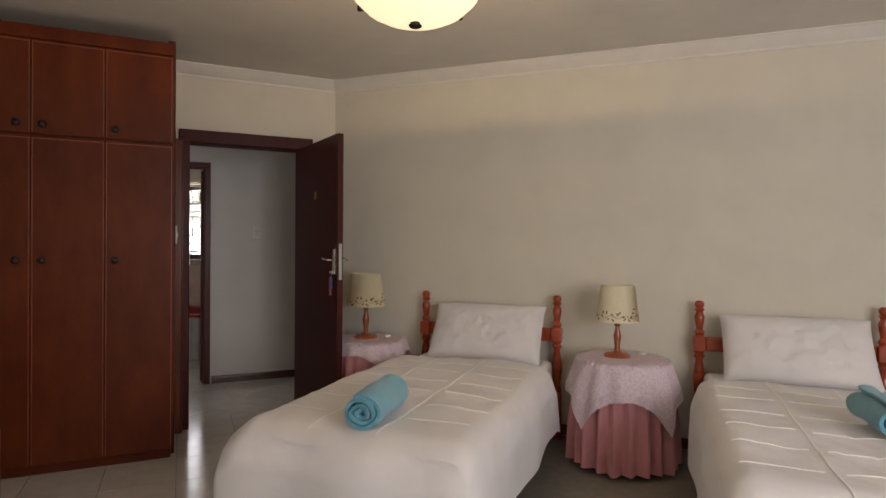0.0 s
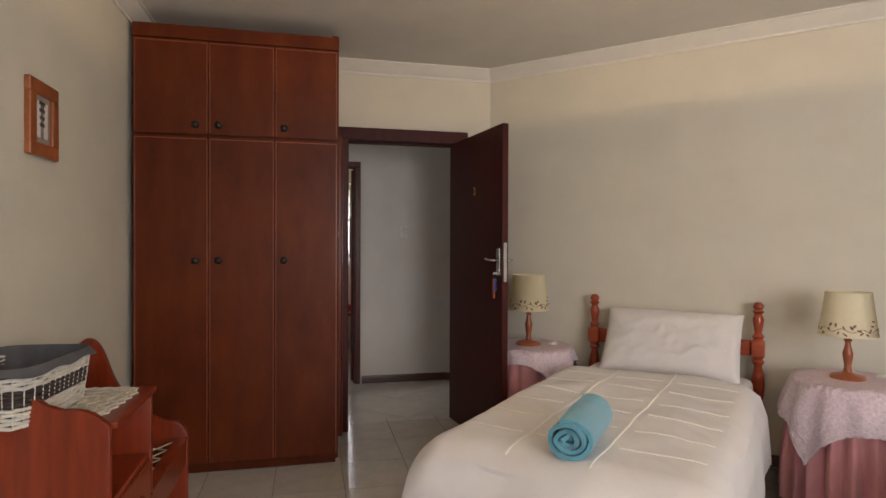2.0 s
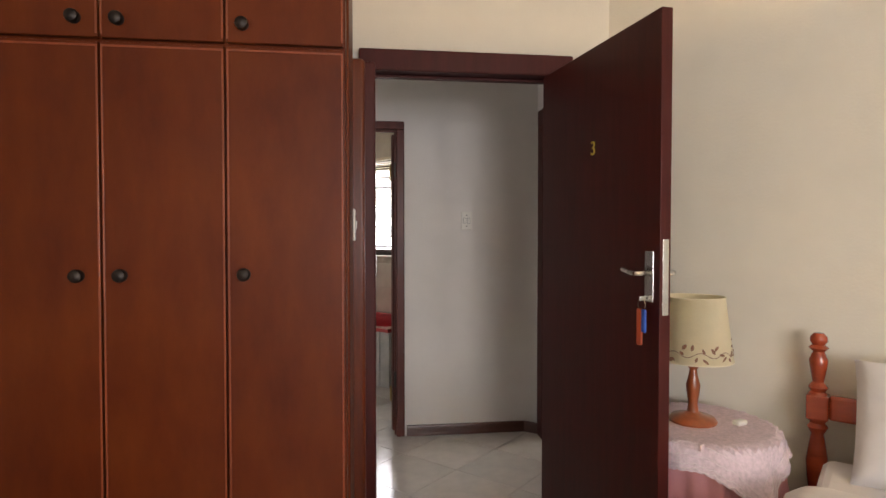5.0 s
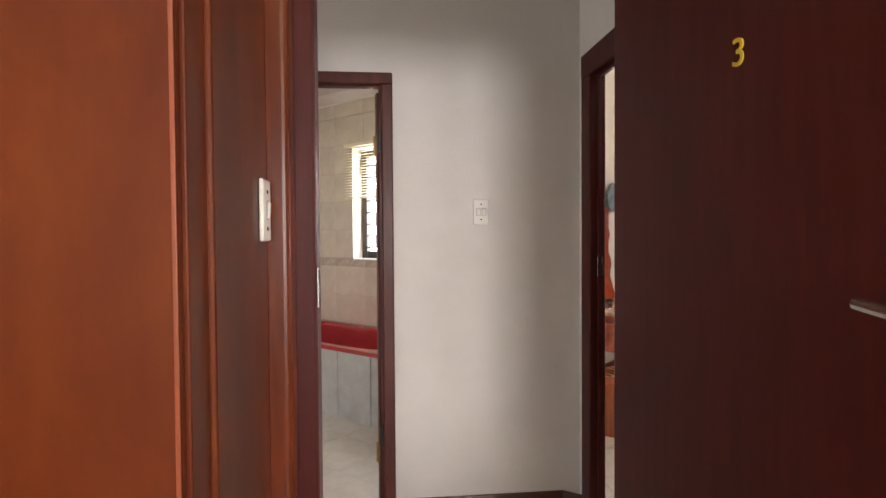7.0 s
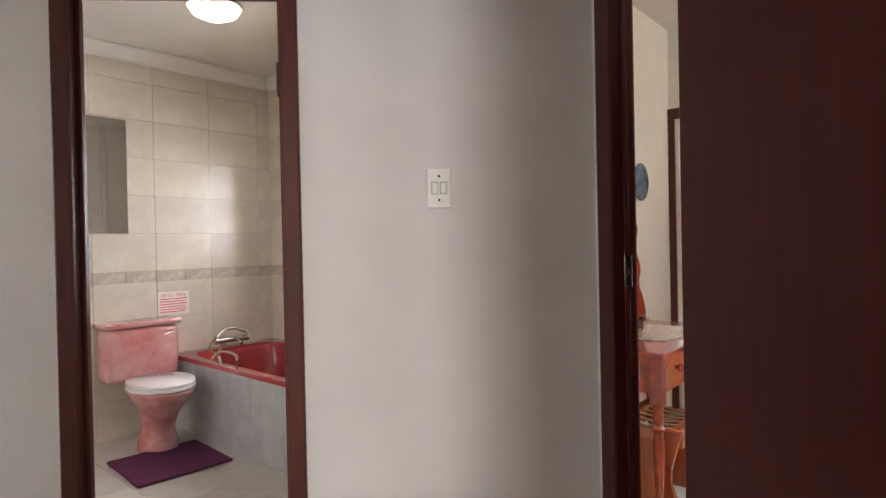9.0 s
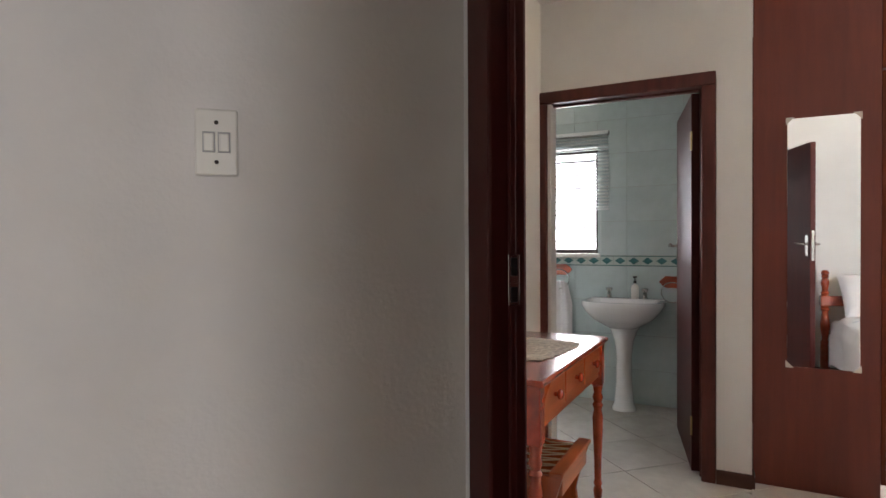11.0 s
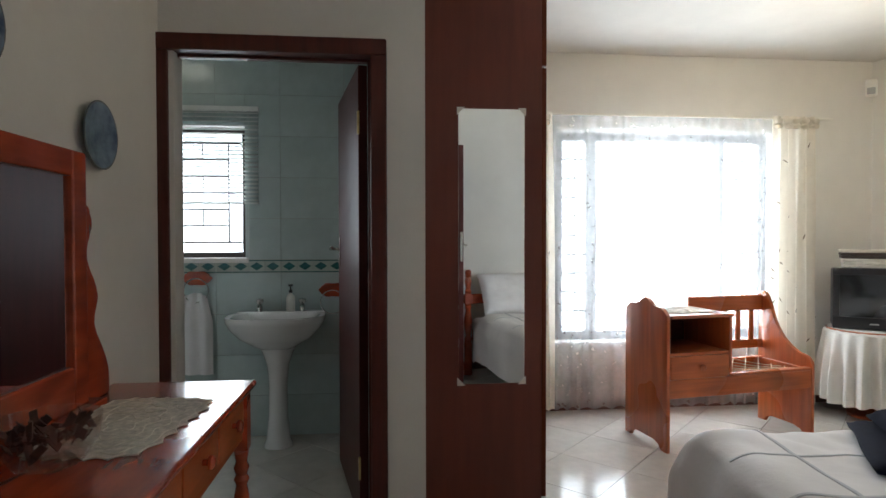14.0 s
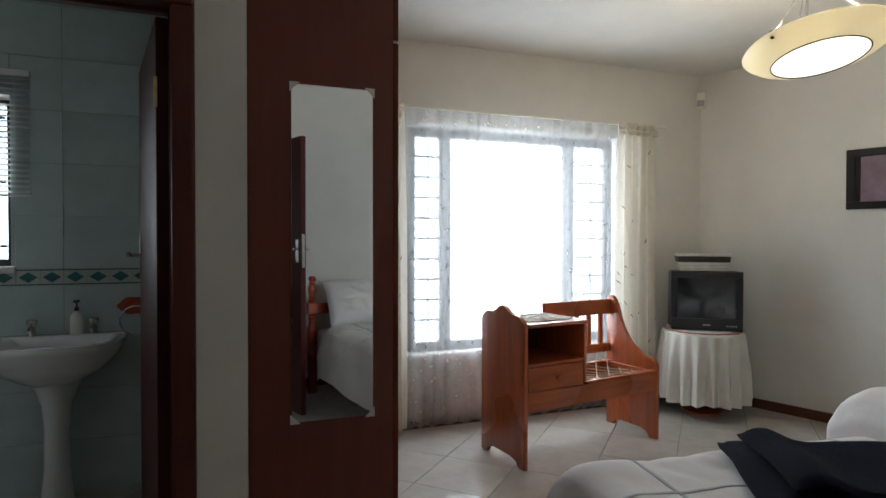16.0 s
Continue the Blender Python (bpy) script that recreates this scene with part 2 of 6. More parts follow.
    basket=mat("white_wicker", (0.70, 0.66, 0.58), 0.6, var=0.15, scale=30),
    basket_d=mat("dark_wicker", (0.05, 0.035, 0.03), 0.6, var=0.3, scale=30),
    grey_cloth=mat("grey_liner", (0.10, 0.10, 0.11), 0.9, var=0.2, scale=20, bump=0.4),
    thong=mat("rawhide_thong", (0.62, 0.52, 0.36), 0.6, var=0.2, scale=30),
    potpourri=mat("dried_petals", (0.10, 0.04, 0.03), 0.8, var=0.6, scale=30),
    ground=mat("ground", (0.42, 0.40, 0.36), 0.9, var=0.2, scale=3),
    render_wall=mat("outdoor_wall", (0.72, 0.72, 0.70), 0.8, var=0.08, scale=4),
    outdoor_dark=mat("outdoor_opening", (0.12, 0.13, 0.14), 0.8, var=0.2),
)


def sheer(name, colour, opacity):
    m = bpy.data.materials.new(name)
    m.use_nodes = True
    nt = m.node_tree
    L = nt.links.new
    out = nt.nodes["Material Output"]
    for n in [n for n in nt.nodes if n != out]:
        nt.nodes.remove(n)
    d, tl, tr = (nt.nodes.new("ShaderNodeBsdf" + k) for k in ("Diffuse", "Translucent", "Transparent"))
    d.inputs[0].default_value = tl.inputs[0].default_value = (*colour, 1)
    a, b = nt.nodes.new("ShaderNodeMixShader"), nt.nodes.new("ShaderNodeMixShader")
    a.inputs[0].default_value = 0.5
    L(d.outputs[0], a.inputs[1])
    L(tl.outputs[0], a.inputs[2])
    tc, n = nt.nodes.new("ShaderNodeTexCoord"), nt.nodes.new("ShaderNodeTexNoise")
    n.inputs["Scale"].default_value = 25
    L(tc.outputs["Object"], n.inputs["Vector"])
    mr = nt.nodes.new("ShaderNodeMapRange")
    mr.inputs[3].default_value, mr.inputs[4].default_value = opacity - 0.06, opacity + 0.06
    L(n.outputs[0], mr.inputs[0])
    L(mr.outputs[0], b.inputs[0])
    L(tr.outputs[0], b.inputs[1])
    L(a.outputs[0], b.inputs[2])
    L(b.outputs[0], out.inputs[0])
    return m


M["curtain"] = sheer("cream_curtain", (0.80, 0.75, 0.66), 0.93)
M["sheer"] = sheer("sheer_voile", (0.85, 0.86, 0.88), 0.30)


# ---- mesh helpers ----
def part(name, bm, material, parent=None, label="", smooth=False, kind=""):
    me = bpy.data.meshes.new(name)
    bmesh.ops.recalc_face_normals(bm, faces=bm.faces)
    bm.to_mesh(me)
    bm.free()
    me.materials.append(M[material] if isinstance(material, str) else material)
    if smooth:
        me.shade_smooth()
        me.set_sharp_from_angle(angle=radians(40))
    ob = new(name, me)
    ob.parent = parent
    return tagged(ob, label, kind=kind)


def thing(name, label, category, m=None, group="", kind=""):
    ob = new(name)
    ob.empty_display_size = 0.1
    if m is not None:
        ob.matrix_world = m
    return tagged(ob, label, category, group, kind)


def box(x0, x1, y0, y1, z0, z1, bevel=0.0, bm=None, m=None, segments=2):
    bm = bm or bmesh.new()
    r = bmesh.ops.create_cube(bm, size=1)
    vs = r["verts"]
    for v in vs:
        v.co = Vector(((x0 + x1) / 2 + v.co.x * (x1 - x0), (y0 + y1) / 2 + v.co.y * (y1 - y0), (z0 + z1) / 2 + v.co.z * (z1 - z0)))
    if bevel:
        es = list({e for v in vs for e in v.link_edges})
        r = bmesh.ops.bevel(bm, geom=es, offset=bevel, segments=segments, affect="EDGES", profile=0.5)
        vs = list({v for f in r["faces"] for v in f.verts} | {v for v in vs if v.is_valid})
    if m is not None:
        bmesh.ops.transform(bm, matrix=m, verts=[v for v in vs if v.is_valid])
    return bm


def lathe(profile, n=20, bm=None, m=None):
    """profile: (radius, z) from bottom to top."""
    bm = bm or bmesh.new()
    rings = []
    for r, z in profile:
        if r < 1e-5:
            rings.append([bm.verts.new((0, 0, z))])
        else:
            rings.append([bm.verts.new((r * math.cos(2 * math.pi * k / n), r * math.sin(2 * math.pi * k / n), z)) for k in range(n)])
    for a, b in zip(rings, rings[1:]):
        for k in range(n):
            q = [a[k % len(a)], a[(k + 1) % len(a)], b[(k + 1) % len(b)], b[k % len(b)]]
            q = list(dict.fromkeys(q))
            if len(q) > 2:
                bm.faces.new(q)
    for ring, flip in ((rings[0], True), (rings[-1], False)):
        if len(ring) > 2:
            bm.faces.new(ring[::-1] if flip else ring)
    if m is not None:
        bmesh.ops.transform(bm, matrix=m, verts=[v for ring in rings for v in ring])
    return bm


def prism(points, t0, t1, axis="y", bevel=0.0, bm=None, m=None):
    """A flat outline of (a, b) points given thickness from t0 to t1 along axis (x: a=y b=z, y: a=x b=z, z: a=x b=y)."""
    bm = bm or bmesh.new()
    put = {"x": lambda a, b, t: (t, a, b), "y": lambda a, b, t: (a, t, b), "z": lambda a, b, t: (a, b, t)}[axis]
    lo = [bm.verts.new(put(a, b, t0)) for a, b in points]
    hi = [bm.verts.new(put(a, b, t1)) for a, b in points]
    n = len(points)
    f0, f1 = bm.faces.new(lo[::-1]), bm.faces.new(hi)
    for k in range(n):
        bm.faces.new([lo[k], lo[(k + 1) % n], hi[(k + 1) % n], hi[k]])
    vs = lo + hi
    if bevel:
        es = list(f0.edges) + list(f1.edges)
        r = bmesh.ops.bevel(bm, geom=es, offset=bevel, segments=2, affect="EDGES", profile=0.5)
        vs = list({v for f in r["faces"] for v in f.verts} | {v for v in vs if v.is_valid})
    if m is not None:
        bmesh.ops.transform(bm, matrix=m, verts=vs)
    return bm


def tube(points, r, n=8, bm=None, closed=False):
    bm = bm or bmesh.new()
    ps = [Vector(p) for p in points]
    rings = []
    for k, p in enumerate(ps):
        a, b = ps[k - 1 if (k or closed) else 0], ps[(k + 1) % len(ps) if (k < len(ps) - 1 or closed) else k]
        d = (b - a).normalized()
        s = d.orthogonal().normalized() if abs(d.z) > 0.98 else d.cross(Vector((0, 0, 1))).normalized()
        t = d.cross(s)
        rings.append([bm.verts.new(p + (s * math.cos(q) + t * math.sin(q)) * r) for q in (2 * math.pi * j / n for j in range(n))])
    pairs = list(zip(rings, rings[1:])) + ([(rings[-1], rings[0])] if closed else [])
    for a, b in pairs:
        for k in range(n):
            bm.faces.new([a[k], a[(k + 1) % n], b[(k + 1) % n], b[k]])
    if not closed:
        bm.faces.new(rings[0][::-1])
        bm.faces.new(rings[-1])
    return bm


def smoothed(points, steps=6):
    """A rounded line through the points (Catmull-Rom)."""
    p = [Vector(q) for q in points]
    p = [p[0]] + p + [p[-1]]
    out = []
    for a, b, c, d in zip(p, p[1:], p[2:], p[3:]):
        for k in range(steps):
            t = k / steps
            out.append(tuple(0.5 * ((2 * b) + (c - a) * t + (2 * a - 5 * b + 4 * c - d) * t * t + (3 * b - a - 3 * c + d) * t ** 3)))
    return out + [tuple(p[-1])]


def sheet(fn, nu, nv, thick=0.0, bm=None):
    """A surface z = fn(a, b) -> xyz on a grid, a and b from 0 to 1; thickened downwards along its normal."""
    bm = bm or bmesh.new()
    g = [[bm.verts.new(fn(i / nu, j / nv)) for j in range(nv + 1)] for i in range(nu + 1)]
    for i in range(nu):
        for j in range(nv):
            bm.faces.new([g[i][j], g[i + 1][j], g[i + 1][j + 1], g[i][j + 1]])
    if thick:
        bmesh.ops.recalc_face_normals(bm, faces=bm.faces)
        bmesh.ops.solidify(bm, geom=bm.faces[:], thickness=thick)
    return bm


# ---- structure ----
def wall(name, a, b, thick, z1, material, openings=(), label="", z0=-0.03):
    """A straight wall whose visible face runs from a to b; its thickness lies to the left of that way. openings: (from, to, low, high)."""
    a, b = Vector((*a, 0)), Vector((*b, 0))
    length = (b - a).length
    turn = math.degrees(math.atan2((b - a).y, (b - a).x))
    bm = bmesh.new()
    s = 0.0
    for o0, o1, low, high in sorted(openings):
        if o0 > s:
            box(s, o0, 0, thick, z0, z1, bm=bm)
        if low > 0:
            box(o0, o1, 0, thick, z0, low, bm=bm)
        if high < z1:
            box(o0, o1, 0, thick, high, z1, bm=bm)
        s = o1
    if s < length:
        box(s, length, 0, thick, z0, z1, bm=bm)
    ob = part(name, bm, material, kind="structure", label=label)
    ob.matrix_world = pose(a.x, a.y, 0, 0, 0, turn)
    return ob


def strip(name, a, b, profile, material, label=""):
    """A moulding along a line on the floor plan; profile: (outwards, z), outwards to the right of the way from a to b."""
    a, b = Vector((*a, 0)), Vector((*b, 0))
    d = (b - a).normalized()
    n = Vector((d.y, -d.x, 0))
    bm = bmesh.new()
    ends = [[bm.verts.new(p + n * o + Vector((0, 0, z))) for o, z in profile] for p in (a, b)]
    k = len(profile)
    for i in range(k):
        bm.faces.new([ends[0][i], ends[0][(i + 1) % k], ends[1][(i + 1) % k], ends[1][i]])
    bm.faces.new(ends[0][::-1])
    bm.faces.new(ends[1])
    return part(name, bm, material, kind="structure", label=label, smooth=True)


SKIRT = [(0, 0.0), (0.014, 0.0), (0.014, 0.055), (0.009, 0.068), (0, 0.070)]
COVE = [(0, -0.085), (0.012, -0.085), (0.012, -0.070), (0.022, -0.064), (0.045, -0.040), (0.066, -0.020), (0.072, -0.010), (0.085, -0.010), (0.085, 0.0), (0, 0.0)]


def cove(a, b, ceil=H_CEIL, material="cornice"):
    return strip("cornice", a, b, [(o, ceil + z) for o, z in COVE], material, "white moulded plaster cornice under the ceiling")


def skirt(a, b):
    return strip("baseboard", a, b, SKIRT, "base", "dark varnished wooden skirting")


# bedroom A
XL, YW, YH = -0.82, 0.88, 2.09
SV = 1.665
H_A, H_B, H_H = H_CEIL, H_CEIL, H_CEIL
cA = uv(0.425, SV)
endA = uv(4.6, SV)
wall("wall_west", (XL, -5.3), (XL, YW + 0.1), 0.12, H_A, "wall", label="cream painted bedroom wall")
wall("wall_north", (XL - 0.12, YW), cA, 0.10, H_A, "wall", [(0.30 - XL + 0.12, 1.32 - XL + 0.12, 0, 2.06)], "cream painted wall round the bedroom door")
wall("wall_headboards", cA, endA, 0.11, H_A, "wall", label="cream painted wall behind the twin beds")
wall("wall_east", endA, (endA[0], -5.3), 0.12, H_A, "wall", label="cream painted bedroom wall")
wall("wall_south", (endA[0] + 0.12, -5.3), (XL - 0.12, -5.3), 0.2, H_A, "wall", [(endA[0] + 0.12 - 3.0, endA[0] + 0.12 - 0.4, 0.7, 2.2)], "cream painted wall with the window")
# hall
wall("wall_hall_north", (-2.0, YH), (1.50, YH), 0.055, H_H, "hall", [(2.0 - 0.09, 2.0 + 0.58, 0, 2.05)], "white painted hall wall")
# out of view; its opening is made up to let the hall fill in
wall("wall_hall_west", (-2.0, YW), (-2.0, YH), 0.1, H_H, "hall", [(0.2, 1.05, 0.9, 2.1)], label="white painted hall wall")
wall("wall_hall_south", (XL - 0.12, YW + 0.1), (-2.0, YW + 0.1), 0.1, H_H, "hall", label="white painted hall wall")
wall("wall_passage", (1.50, 3.02), (1.50, 0.86), 0.045, H_H, "hall", [(3.02 - 1.99, 3.02 - 1.08, 0, 2.06)], "white painted wall with the doorway of the second bedroom")
# bedroom B, slanted
U0, V_W, U1, V_E = -0.95, 6.33, 3.68, 4.68
wall("wall_desk", uv(U0, 3.14), uv(U0, V_E), 0.10, H_B, "wall_b", label="white painted wall behind the dressing table")
wall("wall_ensuite", uv(U0 - 1.4, V_E), uv(0.13, V_E), 0.10, H_B, "wall_b", [(1.4 + 0.06, 1.4 + 0.92, 0, 2.06)], "white painted wall with the ensuite doorway")
wall("wall_window", uv(0.03, V_W), uv(U1 + 0.2, V_W), 0.22, H_B, "wall_b", [(1.16, 2.88, 0.49, 2.05)], "white painted outer wall with the wide window")
wall("wall_ensuite_window", uv(-2.4, V_EN), uv(0.03, V_EN), 0.22, H_B, "wall_b", [(0.68, 1.48, 1.13, 1.97)], "ensuite outer wall with a small window")
wall("wall_picture", uv(U1 - 0.07, V_W + 0.2), uv(U1 + 1.60, SV + 0.1), 0.15, H_B, "wall_b", label="white painted wall beside the television")
wall("wall_headboard_b", uv(5.5, SV + 0.135), uv(0.45, SV + 0.135), 0.02, H_B, "wall_b", label="white painted wall behind the bed")
wall("wall_ensuite_side", uv(0.03, V_E + 0.1), uv(0.03, V_W), -0.10, H_B, "wall_b", label="wall between ensuite and wardrobe")
wall("wall_ensuite_left", uv(-2.3, V_E + 0.1), uv(-2.3, V_W), 0.10, H_B, "wall_b", label="ensuite side wall")
# bathroom
wall("wall_bath_sign", uv(-3.75, -0.6), uv(-3.75, V_BATH), 0.12, H_H, "wall", label="bathroom wall")
wall("wall_bath_window", uv(-3.87, V_BATH), uv(-1.1, V_BATH), 0.2, H_H, "wall", [(0.77, 1.67, 1.09, 2.09)], "bathroom outer wall with a window")


def flat(name, pts, z0, z1, material, label):
    return part(name, prism(pts, z0, z1, "z"), material, kind="structure", label=label)


flat("ceiling", [(XL - 0.1, -5.4), (endA[0] + 0.1, -5.4), (endA[0] + 0.1, endA[1] + 0.0), (cA[0] + 0.08, cA[1] + 0.08), (-2.1, 0.98), (-2.1, -1.0), (XL - 0.1, -1.0)], H_A, H_A + 0.1, "ceiling", "off-white painted bedroom ceiling")
flat("ceiling_hall", [(-2.1, 0.96), (1.56, 0.96), (1.56, 2.12), (-2.1, 2.12)], H_A + 0.003, H_A + 0.1, "ceiling", "off-white painted hall ceiling")
flat("ceiling_bathroom", [(1.5, 2.12), (1.5, 3.0), uv(-1.1, V_BATH + 0.1), uv(-3.9, V_BATH + 0.1), uv(-3.9, -0.7), (-2.1, 2.12)], H_A + 0.001, H_A + 0.1, "ceiling", "white painted bathroom ceiling")
flat("ceiling_b", [(1.53, 0.9), uv(5.6, SV + 0.03), uv(5.6, 6.6), uv(-2.5, 6.6), uv(-2.5, 4.6), (1.53, 3.1)], H_A + 0.002, H_A + 0.1, "ceiling", "white painted ceiling of the second bedroom")
flat("floor", [(-6, -6), (9, -6), (9, 9), (-6, 9)], -0.12, -0.008, "grout", "grey grouted floor slab under the tiles")

cove((XL, -5.3), (XL, YW))
cove((XL, YW), cA)
cove(cA, endA)
cove(endA, (endA[0], -5.3))
skirt((XL, -5.3), (XL, YW))
skirt(cA, endA)
skirt((0.62, YH), (1.415, YH))
skirt((1.415, YH), (1.49, YH - 0.06))
skirt(uv(U0, 3.3), uv(U0, V_E))
skirt(uv(-0.03, V_E), uv(0.13, V_E))
skirt(uv(0.13, V_E), uv(0.13, V_E + 0.09))
skirt(uv(0.75, V_W), uv(U1, V_W))
skirt(uv(U1, V_W), uv(U1 + 1.585, SV + 0.14))
skirt(uv(5.2, SV + 0.135), uv(0.6, SV + 0.135))
cove(uv(-3.75, -0.6), uv(-3.75, V_BATH))
cove(uv(-3.75, V_BATH), uv(-1.1, V_BATH))


def door_frame(name, a, b, depth, height, width=0.07, material="frame", label="", proud=0.015, stop=True):
    """A wooden frame round an opening from a to b (inner edges) in a wall that lies to the left of that way."""
    a, b = Vector((*a, 0)), Vector((*b, 0))
    length = (b - a).length
    turn = math.degrees(math.atan2((b - a).y, (b - a).x))
    f = thing(name, label, "door frame", pose(a.x, a.y, 0, 0, 0, turn), kind="structure")
    for x0, x1, nm in ((-width, 0, "jamb"), (length, length + width, "jamb")):
        part(nm, box(x0, x1, -proud, depth + proud, 0.0, height, 0.006), material, f)
    part("head", box(-width, length + width, -proud - 0.002, depth + proud + 0.002, height, height + width, 0.006), material, f)
    if stop:
        for x0, x1 in ((0, 0.012), (length - 0.012, length)):
            part("stop", box(x0, x1, depth * 0.45, depth * 0.8, 0.001, height, 0.002), material, f)
        part("stop", box(0.012, length - 0.012, depth * 0.45, depth * 0.8, height - 0.012, height, 0.002), material, f)
    return f


fA = door_frame("door_frame_1", (0.395, YW), (1.275, YW), 0.10, 2.04, 0.048, "dark", "dark-stained wooden door frame of the twin bedroom", proud=0.018)
for o in list(fA.children):
    if o.name.startswith(("jamb", "stop")) and max(c[0] for c in o.bound_box) < 0.05:
        bpy.data.objects.remove(o)
part("jamb", box(-0.092, 0.015, -0.178, -0.095, 0.0, 2.03, 0.008), "dark", fA)
part("jamb", box(-0.092, -0.03, -0.094, 0.10, 0.0, 2.03, 0.004), "dark", fA)
part("architrave", box(-0.055, 0.90, -0.045, -0.019, 2.035, 2.128, 0.008), "dark", fA)
fB = door_frame("door_frame_2", (1.50, 1.905), (1.50, 1.10), 0.035, 2.02, 0.112, "dark", "dark-stained wooden door frame of the second bedroom", proud=0.02)
fC = door_frame("door_frame_3", (-0.04, YH), (0.555, YH), 0.055, 2.005, 0.052, "frame", "red-brown wooden door frame of the bathroom", proud=0.018)
fD = door_frame("door_frame_4", uv(-0.91, V_E), uv(-0.10, V_E), 0.10, 2.02, 0.068, "frame", "dark red-brown wooden door frame of the ensuite", proud=0.02)


def strike(parent, x, y, z, turn):
    s = new("strike_plate")
    s.parent = parent
    bm = box(-0.011, 0.011, -0.001, 0.002, -0.045, 0.045, 0.0008)
    p = part("strike_plate", bm, "chrome", parent, "worn steel strike plate")
    p.matrix_basis = pose(x, y, z, 0, 0, turn)
    q = part("latch_hole", box(-0.006, 0.006, -0.0022, -0.0012, 0.008, 0.040), "black", p)
    part("bolt_hole", box(-0.006, 0.006, -0.0022, -0.0012, -0.040, -0.012), "black", p)
    bpy.data.objects.remove(s)
    return p


def door_leaf(m, width, height, material, label, handle_side=1, number=False, keys=False):
    """A flush door, hinged at its origin, that lies along +x; its seen face looks to -y when handle_side is 1."""
    d = thing("door", label, "door", m)
    part("leaf", box(0.0, width, 0.0, 0.04, 0.008, height, 0.003), material, d)
    s = -1 if handle_side == 1 else 1
    y = 0.0 if handle_side == 1 else 0.04
    for face in (y, 0.04 - y):
        q = -1 if face == 0.0 else 1
        h = part("handle_plate", box(width - 0.072, width - 0.027, *sorted((face, face + q * 0.006)), 1.19 - 0.082, 1.19 + 0.082, 0.002), "chrome", d, "brushed metal handle plate")
        part("door_handle", tube(smoothed([(width - 0.049, face + q * 0.006, 1.200), (width - 0.049, face + q * 0.045, 1.201), (width - 0.068, face + q * 0.052, 1.201), (width - 0.128, face + q * 0.05, 1.210)], 5), 0.009), "chrome", h, "brushed metal lever handle", smooth=True)
        part("keyhole", lathe([(0.006, 0), (0.006, 0.002)], 10, m=pose(width - 0.062, face + q * 0.006, 1.12, 90 * -q)), "black", h)
    part("lock_plate", box(width - 0.0005, width + 0.0025, 0.009, 0.031, 1.07, 1.31, 0.0006), "chrome", d, "steel lock face plate on the door edge")
    for z in (0.25, height - 0.25):
        part("hinge", box(-0.010, 0.004, 0.036, 0.046, z - 0.05, z + 0.05, 0.002), "brass", d)
    return d


def text_part(name, body, size, m, material, parent, depth=0.0015):
    cu = bpy.data.curves.new(name, "FONT")
    cu.body, cu.size, cu.extrude, cu.align_x, cu.align_y = body, size, depth, "CENTER", "CENTER"
    tmp = bpy.data.objects.new(name, cu)
    scene.collection.objects.link(tmp)
    me = bpy.data.meshes.new_from_object(tmp.evaluated_get(bpy.context.evaluated_depsgraph_get()))
    bpy.data.objects.remove(tmp)
    me.materials.append(M[material])
    ob = new(name, me)
    ob.parent = parent
    ob.matrix_basis = m
    return ob


# doors
_ang = -math.degrees(math.atan2(0.845, 0.125))
door_a = door_leaf(pose(1.165, 0.868, 0, 0, 0, _ang), 0.85, 2.035, "dark", "dark red-brown wooden door standing open with a yellow 3", 1)
text_part("number", "3", 0.075, pose(0.442, -0.002, 1.65, 90, 0, 0), "yellow", door_a)
ring = part("key_ring", tube([(0.788 + 0.02 * math.cos(a), -0.022, 1.10 + 0.02 * math.sin(a)) for a in np.linspace(0, 2 * math.pi, 14)[:-1]], 0.0012, 6, closed=True), "chrome", door_a)
part("key", box(0.785, 0.792, -0.03, -0.002, 1.112, 1.127, 0.001), "chrome", ring)
part("key_tag", box(0.790, 0.812, -0.026, -0.019, 1.01, 1.085, 0.004), "blue", ring, "blue plastic key tag")
part("key_fob", box(0.762, 0.787, -0.024, -0.016, 0.965, 1.085, 0.007), "orange", ring, "orange fabric key fob")
door_d = door_leaf(uvpose(-0.115, V_E + 0.10, 0, 101), 0.76, 2.01, "dark", "dark red-brown flush wooden door standing open into the ensuite", 1)
door_b = door_leaf(pose(1.565, 1.118, 0, 0, 0, 25.5), 0.82, 2.01, "dark", "dark red-brown flush wooden door of the second bedroom, standing open", 1)
door_c = door_leaf(pose(0.535, YH + 0.088, 0, 0, 0, 14), 0.54, 1.99, "frame", "red-brown flush wooden bathroom door standing open", 0)
for z in (0.37, 1.75):
    part("hinge", box(0.580, 0.5935, 0.010, 0.05, z - 0.05, z + 0.05, 0.002), "bronze", fC, "worn brass hinge leaf")
strike(fB, 0.0, 0.0, 0, 0).matrix_basis = pose(0.014, 0.022, 1.165, 0, 0, 90)
strike(fA, 0.0, 0.0, 0, 0).matrix_basis = pose(0.017, -0.163, 1.195, 0, 0, 90)


